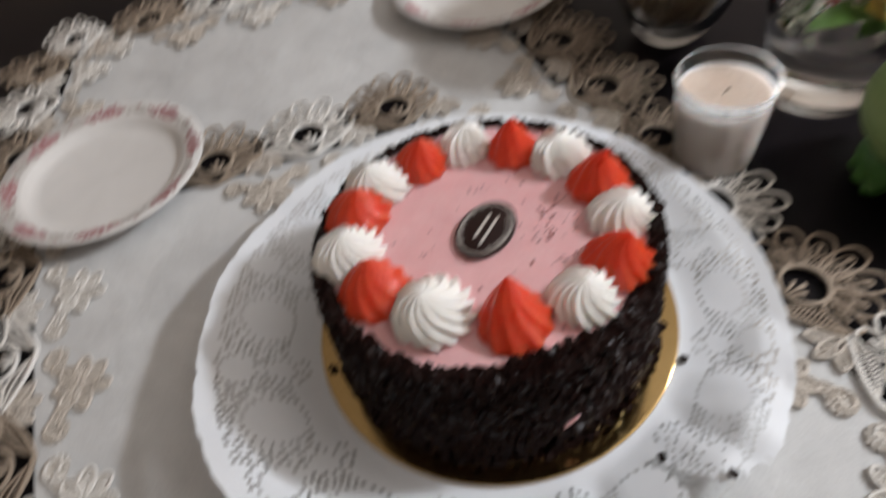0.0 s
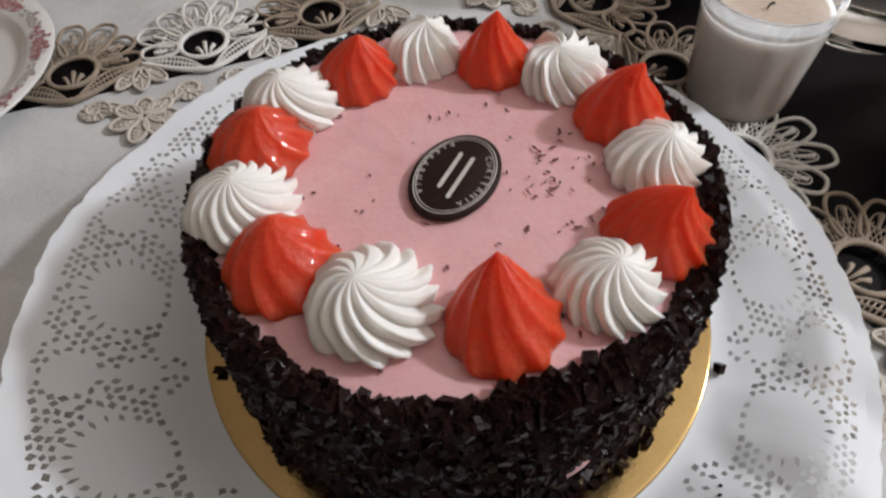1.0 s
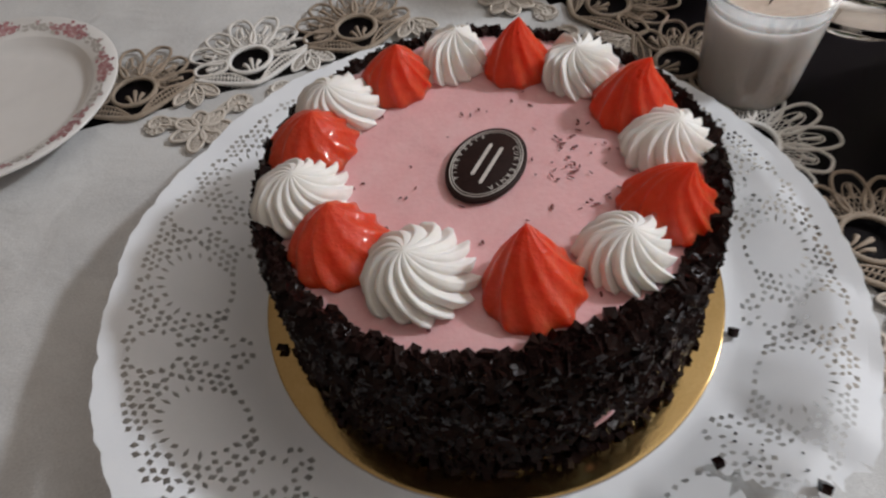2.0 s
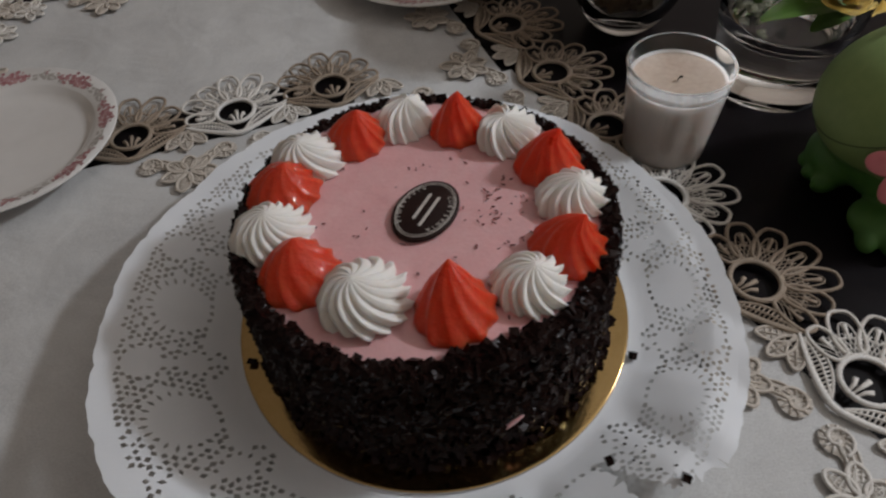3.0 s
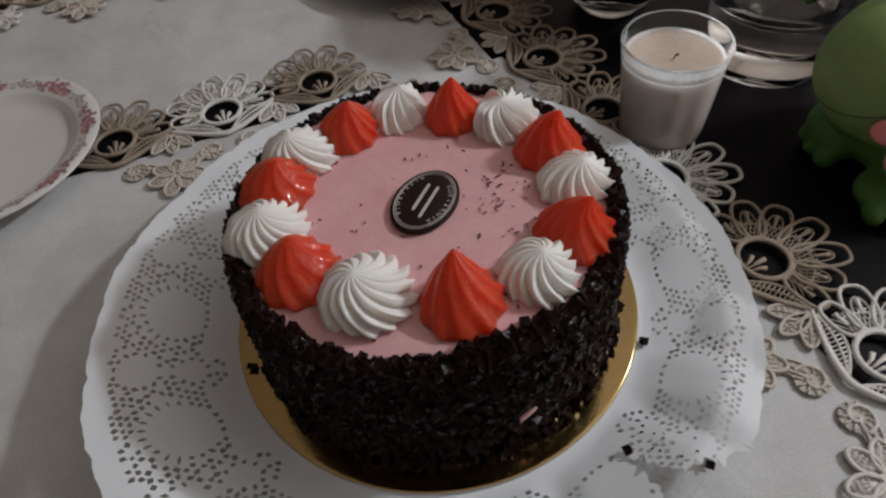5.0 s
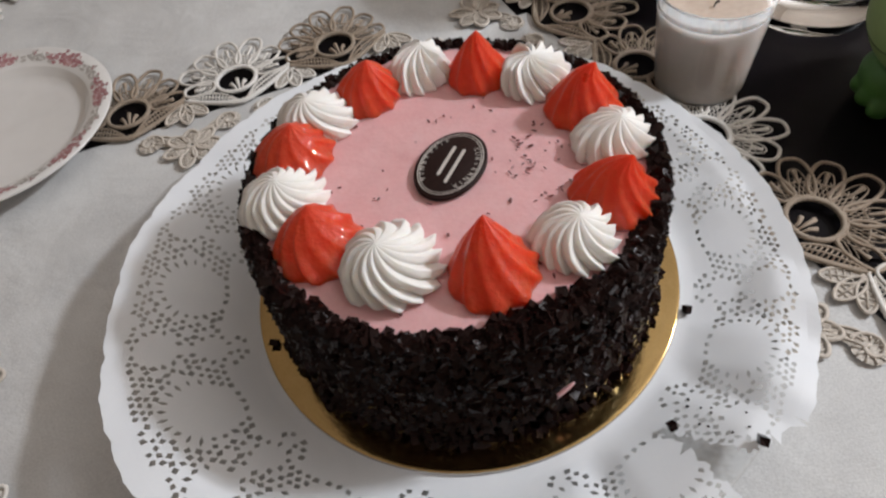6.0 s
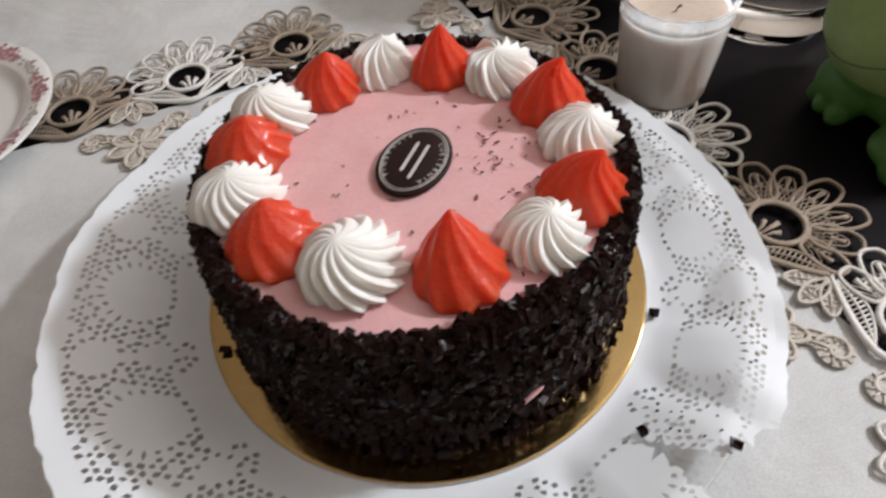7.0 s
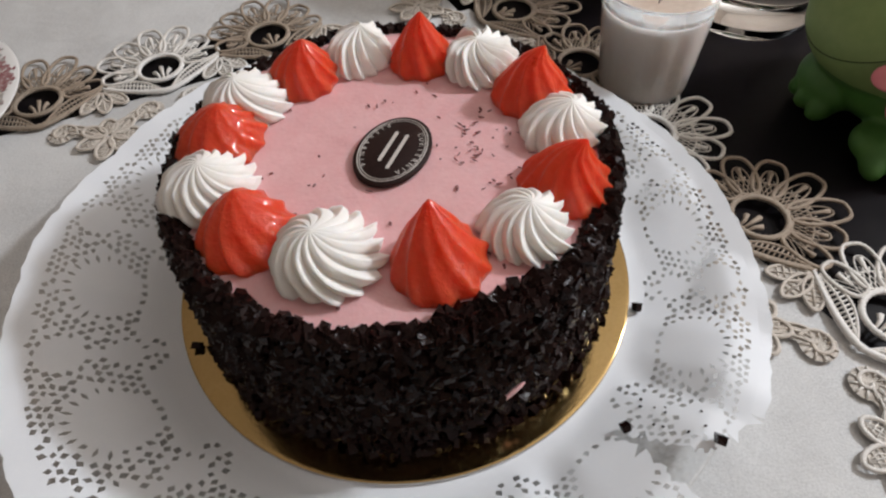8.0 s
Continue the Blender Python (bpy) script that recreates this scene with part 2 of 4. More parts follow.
# ---- table ----
TABLE_Z = -0.0035
table = thing("dining_table", "dark glossy lacquered dining table under the cloths", "table", (0, 0, -0.75))
bm = bmesh.new()
box(bm, (-0.75, -0.55, 0.75 + TABLE_Z - 0.03), (0.62, 0.95, 0.75 + TABLE_Z))
bmesh.ops.bevel(bm, geom=bm.edges[:], offset=0.004, segments=2, affect="EDGES")
part("tabletop", bm, TABLETOP, table, "", False)
for x in (-0.68, 0.55):
    for y in (-0.48, 0.88):
        bm = bmesh.new()
        box(bm, (x - 0.03, y - 0.03, 0), (x + 0.03, y + 0.03, 0.75 + TABLE_Z - 0.03))
        part("leg", bm, TABLETOP, table, "", False)


# ---- lace motif ----
def tube(out, pts, r, closed=False, sides=5, lift=0.0):
    """A round thread along flat points, added to out = (verts, faces)."""
    verts, faces = out
    pts = [Vector((p[0], p[1], (p[2] if len(p) > 2 else 0.0) + lift)) for p in pts]
    n, first = len(pts), len(verts)
    for i, p in enumerate(pts):
        before, after = (pts[i - 1], pts[(i + 1) % n]) if closed else (pts[max(i - 1, 0)], pts[min(i + 1, n - 1)])
        along = (after - before).normalized()
        side = Vector((-along.y, along.x, 0)).normalized()
        rr = r(i / max(n - 1, 1)) if callable(r) else r
        for k in range(sides):
            a = 2 * math.pi * k / sides
            verts.append(p + side * rr * math.cos(a) + Vector((0, 0, rr * 0.8 * math.sin(a))))
    for i in range(n if closed else n - 1):
        j = (i + 1) % n
        for k in range(sides):
            m = (k + 1) % sides
            faces.append((first + i * sides + k, first + j * sides + k, first + j * sides + m, first + i * sides + m))
    if not closed:
        faces.append(tuple(first + k for k in range(sides)))
        faces.append(tuple(first + (n - 1) * sides + k for k in reversed(range(sides))))


def oval(cx, cy, turn, length, width, n=14, point=0.75):
    """A leaf or petal outline that starts at (cx, cy) and runs along turn (degrees)."""
    a, out = radians(turn), []
    for k in range(n):
        s = 2 * math.pi * k / n
        u = length * (0.5 - 0.5 * math.cos(s))
        v = 0.5 * width * math.copysign(abs(math.sin(s)) ** (point + 0.4), math.sin(s))
        out.append((cx + u * math.cos(a) - v * math.sin(a), cy + u * math.sin(a) + v * math.cos(a)))
    return out


def plate(out, outline, z):
    verts, faces = out
    first = len(verts)
    verts.extend(Vector((x, y, z)) for x, y in outline)
    faces.append(tuple(range(first, first + len(outline))))


PERIOD = 0.0765


def rope(out, pts, r, closed=False, step=0.0009, pitch=0.0022, lift=0.0, sides=6):
    """A twisted two-ply cord along points, added to out."""
    p = np.array([(q[0], q[1], q[2] if len(q) > 2 else 0.0) for q in pts])
    if closed:
        p = np.vstack((p, p[:1]))
    run = np.concatenate(([0], np.cumsum(np.linalg.norm(np.diff(p, axis=0), axis=1))))
    n = max(4, int(run[-1] / step))
    at = np.linspace(0, run[-1], n, endpoint=not closed)
    q = np.stack([np.interp(at, run, p[:, k]) for k in range(3)], axis=1)
    verts, faces = out
    first = len(verts)
    for i in range(n):
        d = q[(i + 1) % n] - q[i - 1] if closed else q[min(i + 1, n - 1)] - q[max(i - 1, 0)]
        side = Vector((-d[1], d[0], 0)).normalized()
        rr = r(at[i] / run[-1]) if callable(r) else r
        for k in range(sides):
            w = 2 * math.pi * k / sides
            m = rr * (1 + 0.17 * math.sin(2 * w + 2 * math.pi * at[i] / pitch))
            verts.append(Vector(q[i]) + side * m * math.cos(w) + Vector((0, 0, lift + 0.85 * m * math.sin(w))))
    for i in range(n if closed else n - 1):
        j = (i + 1) % n
        for k in range(sides):
            m = (k + 1) % sides
            faces.append((first + i * sides + k, first + j * sides + k, first + j * sides + m, first + i * sides + m))
    if not closed:
        faces.append(tuple(first + k for k in range(sides)))
        faces.append(tuple(first + (n - 1) * sides + k for k in reversed(range(sides))))


def cord_line(u):
    """How far the raised cord lies from the line of eyelets."""
    return -0.0265 + 0.0205 * abs(2 * u / PERIOD) ** 1.45


def fan_petal(k):
    """Foot, turn, length and width of a petal of the fan."""
    turn = 2 + k * 176 / 6
    size = 0.0315 - 0.0085 * (abs(k - 3) / 3) ** 1.5 + (0.0016, -0.0012, 0.0014, 0, -0.0016, 0.0012, -0.001)[k]
    return 0.0152 * math.cos(radians(turn)), 0.0145 * math.sin(radians(turn)), turn, size, (0.0128 if k in (0, 6) else 0.0168)


def lace_net():
    """The close fillings of one repeat: leaves, curls and flower petals."""
    out = ([], [])
    for turn in (-48, -90, -132):
        plate(out, oval(PERIOD / 2, -0.0095, turn, 0.0202, 0.0090, 14, 0.9), -0.0004)
    for side in (-1, 1):
        cx, cy = PERIOD / 2 + side * 0.0262, -0.0385
        plate(out, [(cx + 0.0084 * math.cos(a), cy + 0.0084 * math.sin(a)) for a in [2 * math.pi * k / 18 for k in range(18)]], -0.0005)
        plate(out, [(PERIOD / 2 + side * x, y) for x, y in ((0.0305, -0.0462), (0.0190, -0.0445), (0.0090, -0.0490), (0.0065, -0.0430), (0.0150, -0.0365), (0.0215, -0.0335))], -0.0006)
    for k in range(7):
        a = radians(90 + k * 360 / 7)
        plate(out, oval(PERIOD / 2 + 0.0026 * math.cos(a), -0.0535 + 0.0026 * math.sin(a), 90 + k * 360 / 7, 0.0160, 0.0092, 12, 0.75), -0.0004 + 0.00004 * k)
    return out


def lace_threads():
    """One repeat of the border: a fan of petals round an eyelet, and beaded crescents."""
    out, rnd = ([], []), random.Random(4)
    for turn, far in ((58, 0.0105), (88, 0.0130), (118, 0.0100)):
        a = radians(turn)
        tube(out, [(0.004 * math.cos(a), -0.0128), (far * math.cos(a) * 0.6, -0.0128 + far * 0.55), (far * math.cos(a), -0.0128 + far * math.sin(a))], lambda s: 0.0007 + 0.0010 * s)
    for k in range(7):
        x, y, turn, size, wide = fan_petal(k)
        a = radians(turn)
        rope(out, oval(x, y, turn, size, wide, 26, 0.22), 0.00118, True, lift=0.0006 * rnd.random())
        if wide > 0.015:
            tube(out, oval(x, y, turn, size * 0.74, wide * 0.52, 16, 0.4), 0.00052, True, 4)
        tube(out, [(x + size * f * math.cos(a), y + size * f * math.sin(a)) for f in (0.30, 0.45, 0.58, 0.68)], lambda s: 0.0005 + 0.0013 * s)
    for k in range(30):
        for way in (-1, 1):
            a = radians(-4 + 188 * k / 29)
            line = [((0.0148 + 0.0145 * f) * math.cos(a + way * 0.26 * f), (0.0142 + 0.0140 * f) * math.sin(a + way * 0.26 * f)) for f in (0, 0.25, 0.5, 0.75, 1.0)]
            tube(out, line, 0.00036, False, 4)
    rope(out, [(0.0262 * math.cos(radians(a)), 0.0255 * math.sin(radians(a))) for a in range(2, 180, 8)], 0.0005)
    for side in (-1, 1):
        lower = [(side * u, cord_line(u) + 0.0024) for u in [0.0035 + 0.0320 * i / 15 for i in range(16)]]
        upper = [(p[0] - side * 0.0022 * math.sin(math.pi * i / 15), p[1] + 0.0086 * math.sin(math.pi * i / 15) ** 0.85) for i, p in enumerate(lower)]
        rope(out, upper, 0.00085)
        rope(out, lower, 0.0006)
        middle = [((p[0] + q[0]) / 2, (p[1] + q[1]) / 2) for p, q in zip(lower, upper)]
        tube(out, middle, 0.0007, False, 5)
        for i in range(1, 15):
            tube(out, [upper[i], lower[i]], 0.00052, False, 4)
    return out


def lace_flower():
    """The leaves, curls and flower that hang from the inner side of one repeat."""
    out, rnd = ([], []), random.Random(4)
    for turn in (-48, -90, -132):
        a = radians(turn)
        rope(out, oval(PERIOD / 2, -0.0095, turn, 0.0208, 0.0094, 20, 0.9), 0.00088, True)
        tube(out, [(PERIOD / 2, -0.0095), (PERIOD / 2 + 0.018 * math.cos(a), -0.0095 + 0.018 * math.sin(a))], 0.0006, False, 4)
        for f in (0.3, 0.45, 0.6, 0.75):
            c = (PERIOD / 2 + 0.0205 * f * math.cos(a), -0.0095 + 0.0205 * f * math.sin(a))
            tube(out, [(c[0] - 0.0036 * math.sin(a), c[1] + 0.0036 * math.cos(a)), (c[0] + 0.0036 * math.sin(a), c[1] - 0.0036 * math.cos(a))], 0.0004, False, 4)
    for side in (-1, 1):
        cx, cy = PERIOD / 2 + side * 0.0262, -0.0385
        curl = [(cx - side * (0.0088 - 0.0011 * t) * math.cos(t - 0.4), cy + (0.0088 - 0.0011 * t) * math.sin(t - 0.4)) for t in [i * 0.36 for i in range(21)]]
        rope(out, curl, 0.0010)
        for f in range(11):
            a = 2 * math.pi * f / 11
            tube(out, [(cx + 0.0040 * math.cos(a), cy + 0.0040 * math.sin(a)), (cx + 0.0080 * math.cos(a), cy + 0.0080 * math.sin(a))], 0.0006, False, 4)
        for dx, dy in ((0.0, 0.0), (0.0028, -0.0026), (0.0058, -0.0048)):
            tail = [(PERIOD / 2 + side * (0.0195 + dx - (0.0135 + dx * 0.5) * t), -0.0352 + dy - 0.0115 * t ** 1.8) for t in [i / 8 for i in range(9)]]
            rope(out, tail, 0.0007)
    fx, fy = PERIOD / 2, -0.0535
    rope(out, [(fx + 0.0020 * math.cos(a), fy + 0.0020 * math.sin(a)) for a in [2 * math.pi * k / 10 for k in range(10)]], 0.0009, True, lift=0.0006)
    for k in range(7):
        turn = 90 + k * 360 / 7 + rnd.uniform(-5, 5)
        a = radians(turn)
        length = 0.0166 + rnd.uniform(-0.001, 0.0014) - (0.003 if k == 0 else 0)
        x, y = fx + 0.0026 * math.cos(a), fy + 0.0026 * math.sin(a)
        rope(out, oval(x, y, turn, length, 0.0100, 18, 0.75), 0.00115, True, lift=0.0004)
        for off in (-0.0022, 0.0, 0.0022):
            p, q = (x + length * 0.2 * math.cos(a), y + length * 0.2 * math.sin(a)), (x + length * 0.86 * math.cos(a), y + length * 0.86 * math.sin(a))
            tube(out, [p, ((p[0] + q[0]) / 2 - off * math.sin(a), (p[1] + q[1]) / 2 + off * math.cos(a)), q], 0.00042, False, 4)
        for f in (0.35, 0.5, 0.65, 0.8):
            c, w = (x + length * f * math.cos(a), y + length * f * math.sin(a)), 0.0042 * math.sin(math.pi * f) ** 0.7
            tube(out, [(c[0] - w * math.sin(a), c[1] + w * math.cos(a)), (c[0] + w * math.sin(a), c[1] - w * math.cos(a))], 0.00042, False, 4)
    return out


def lace_cord():
    """The raised pale cord of one repeat: eyelet ring and the curved edge."""
    out = ([], [])
    rope(out, [(0.0143 * math.cos(a), 0.0136 * math.sin(a)) for a in [2 * math.pi * k / 30 for k in range(30)]], 0.0017, True, 0.0011, 0.0030)
    pts = [(-PERIOD / 2 + PERIOD * i / 34, cord_line(-PERIOD / 2 + PERIOD * i / 34), 0.0005) for i in range(35)]
    rope(out, pts, lambda s: 0.0012 + 0.0008 * math.sin(math.pi * s) ** 2, False, 0.0011, 0.0034)
    return out


def on_line(points, t):
    """The point at share t of a line of points that are evenly spread."""
    x = t * (len(points) - 1)
    i = min(int(x), len(points) - 2)
    return Vector((*points[i], 0)).lerp(Vector((*points[i + 1], 0)), x - i)


def sheet(name, left, right, nx, ny, z, material, parent, label, ripple, seed):
    """A cloth panel between its left and right edges (both from front to back), with soft folds."""
    verts, faces = [], []
    for j in range(ny + 1):
        p0, p1 = on_line(left, j / ny), on_line(right, j / ny)
        for i in range(nx + 1):
            p = p0.lerp(p1, i / nx)
            h = noise.noise((p.x * 9 + seed, p.y * 6, 0)) + 0.5 * noise.noise((p.x * 26 + p.y * 14, p.y * 12 - p.x * 6 + seed, 2)) + 0.2 * noise.noise((p.x * 70, p.y * 70, seed))
            verts.append((p.x, p.y, z + ripple * max(-0.1, 0.5 + h)))
    for j in range(ny):
        for i in range(nx):
            k = j * (nx + 1) + i
            faces.append((k, k + 1, k + nx + 2, k + nx + 1))
    return link(name, verts, faces, material, parent, label)


def fan_row(points, outward):
    """Poses for the repeats at the given eyelet centres; outward points away from the cloth."""
    rows = []
    for i, p in enumerate(points):
        p0, p1 = points[max(i - 1, 0)], points[min(i + 1, len(points) - 1)]
        along = Vector((p1[0] - p0[0], p1[1] - p0[1], 0)).normalized()
        if Vector((-along.y, along.x, 0)).dot(Vector((*outward, 0))) < 0:
            along = -along
        gap = math.hypot(p1[0] - p0[0], p1[1] - p0[1]) / max(1, min(i + 1, len(points) - 1) - max(i - 1, 0))
        turn = math.degrees(math.atan2(along.y, along.x))
        rows.append(pose(p[0], p[1], 0.0012, 0, 0, turn) @ Matrix.Diagonal((gap / PERIOD, 1, 1, 1)))
    return rows


threads, cords, flowers, nets = lace_threads(), lace_cord(), lace_flower(), lace_net()


def border(parent, points, outward, tan, bare=0, first=[None, None, None, None]):
    """A row of repeats; the fan of every second one is worked in tan thread, the others in cream. With tan 2 every fan
    is tan, which paints in the shade on that row. The first bare ones have no flower.
    """
    for i, m in enumerate(fan_row(points, outward)):
        worn = (THREAD_TAN_SHADED, CORD_TAN_SHADED, THREAD_BEIGE, NET) if tan > 1 or (i + tan) % 2 else (THREAD, CORD, THREAD, NET)
        for slot, name, data in ((0, "lace_fan", threads), (1, "lace_cord", cords), (2, "lace_flower", flowers), (3, "lace_netting", nets)):
            if slot > 1 and i < bare:
                continue
            if first[slot] is None:
                ob = link(name, data[0], data[1], worn[slot], parent)
                first[slot] = ob.data
            else:
                ob = new(name, first[slot])
                ob.parent = parent
            ob.material_slots[0].link, ob.material_slots[0].material = "OBJECT", worn[slot]
            ob.matrix_local = m


LEFT_ROW = [(-0.2962 - 0.0250 * k, -0.0678 + 0.0750 * k) for k in range(-3, 7)]
CROSS_ROW = [(-0.2800, 0.1640), (-0.2063, 0.1800), (-0.1330, 0.1990), (-0.0632, 0.2200)]
RIGHT_ROW = [(0.0400, 0.4280), (0.0590, 0.3560), (0.0810, 0.2830), (0.1050, 0.2120), (0.1315, 0.1440), (0.1500, 0.0735), (0.1815, 0.0010), (0.2130, -0.0670), (0.2500, -0.1340), (0.2870, -0.2000)]
FAR_ROW = [(-0.3620, 0.1470), (-0.3840, 0.2190), (-0.4020, 0.2910), (-0.4120, 0.3540)] + [(-0.3930 + 0.0735 * k, 0.4020 + 0.0182 * k) for k in range(6)]

cloth_near = thing("lace_tablecloth", "off-white linen cloth with cream and tan guipure lace border", "tablecloth")
sheet("fabric", [(-0.166, -0.372), (-0.2085, -0.2425), (-0.2515, -0.1175), (-0.2945, 0.0027), (-0.3390, 0.1270)], [(0.3545, -0.371), (0.2935, -0.2605), (0.2405, -0.1605), (0.1905, -0.0705), (0.1540, 0.0175), (0.1280, 0.0945), (0.0760, 0.2230)], 110, 130, -0.0013, LINEN, cloth_near, "", 0.0010, 3.0)
border(cloth_near, CROSS_ROW, (-0.26, 0.96), 0, 1)
border(cloth_near, LEFT_ROW[:6], (-0.945, -0.326), 0)
border(cloth_near, RIGHT_ROW[5:], (0.88, 0.47), 0)
cloth_far = thing("lace_tablecloth", "off-white linen cloth with lace border, partly under another cloth", "tablecloth")
sheet("fabric", [(-0.3420, 0.1630), (-0.3760, 0.2750), (-0.3840, 0.3860)], [(-0.0450, 0.2440), (-0.0450, 0.3550), (-0.0450, 0.4700)], 90, 70, -0.0026, LINEN, cloth_far, "", 0.0014, 8.0)
sheet("fabric", [(-0.0452, 0.1600), (-0.0452, 0.4700)], [(0.0930, 0.1560), (0.0690, 0.2200), (0.0470, 0.2900), (0.0250, 0.3650), (0.0050, 0.4800)], 40, 70, -0.0026, LINEN, cloth_far, "", 0.0014, 8.0)
# every fan tan here: shade from vase and bowl put into the thread colour
border(cloth_far, RIGHT_ROW[:5], (0.95, 0.2), 2)
border(cloth_far, FAR_ROW, (-0.75, 0.65), 0)

# ---- glass cake plate and paper doily ----
cake_plate = tagged(part("cake_plate", lathe([(0, 0.0008), (0.070, 0.0008), (0.090, 0.0022), (0.112, 0.0024), (0.135, 0.0088), (0.1535, 0.0158), (0.1550, 0.0166), (0.1549, 0.0174), (0.1532, 0.0174), (0.134, 0.0108), (0.111, 0.0050), (0, 0.0048)], 128), PLATE_GLASS, None, "round clear glass cake plate under the paper doily"), category="plate")
cake_plate.visible_shadow = False


def doily_edge(turn):
    """Flat length from the centre to the scalloped edge."""
    a = radians(turn)
    return 0.1790 + 0.0012 * abs(math.sin(12 * a)) + 0.0009 * abs(math.sin(36 * a)) + 0.0007 * noise.noise((40 * a, 3.0, 0))


# angle, slope of the raised border, how far it spreads
DOILY_FORM = ((-180, 0.50, 0.830), (-150, 0.58, 0.905), (-115, 0.58, 0.900), (-80, 0.50, 0.840), (-52, 0.52, 0.785), (-30, 0.29, 0.755), (-5, 0.24, 0.700), (25, 0.26, 0.685), (60, 0.30, 0.755), (100, 0.35, 0.835), (145, 0.38, 0.795))


def doily_form(a):
    deg = (math.degrees(a) + 180) % 360 - 180
    rows = DOILY_FORM + ((180, *DOILY_FORM[0][1:]),)
    for p, q in zip(rows, rows[1:]):
        if deg <= q[0]:
            t = (deg - p[0]) / (q[0] - p[0])
            t = t * t * (3 - 2 * t)
            return p[1] + (q[1] - p[1]) * t, p[2] + (q[2] - p[2]) * t


def doily_place(s, a):
    """Where a point of the flat doily lies: s from its centre, at the angle a."""
    rise, spread = doily_form(a)
    loose = max(0.0, math.cos(a + radians(25))) ** 1.5
    crease = noise.noise((2.2 * math.cos(a), 2.2 * math.sin(a), 1.5)) + 0.6 * noise.noise((6 * math.cos(a), 6 * math.sin(a), 20 * s))
    if s < 0.107:
        r, z = s, 0.0064
    else:
        e = s - 0.107
        bend = 0.006 - 0.003 * loose
        z = 0.0064 + rise * (e - bend * (1 - math.exp(-e / bend)))
        if e > 0.052:
            z -= (0.55 * rise + 0.08 * loose) * (e - 0.052)
        r = 0.107 + e * spread
        z += crease * min(1.0, e / 0.03) * (0.0013 + 0.0010 * loose)
        z += 0.0042 * (0.2 + loose) * min(1.0, e / 0.02) * noise.noise((30 * r * math.cos(a), 30 * r * math.sin(a), 7.0))
        # sharp folds pressed into the loose side
        for fold, depth in ((-43, 0.0034), (-24, 0.0022), (-72, 0.0036), (-8, 0.0018), (14, 0.0020)):
            off = abs((math.degrees(a) - fold + 180) % 360 - 180 + 60 * (s - 0.14)) / 5.5
            z -= depth * max(0.0, 1 - off) * min(1.0, e / 0.015)
        z = max(z, 0.0064 + 0.20 * max(0.0, e - 0.006))
    return r * math.cos(a), r * math.sin(a), z


def doily_height(x, y):
    a, r = math.atan2(y, x), math.hypot(x, y)
    s = r
    for _ in range(12):
        px, py, z = doily_place(s, a)
        s += r - math.hypot(px, py)
    return z


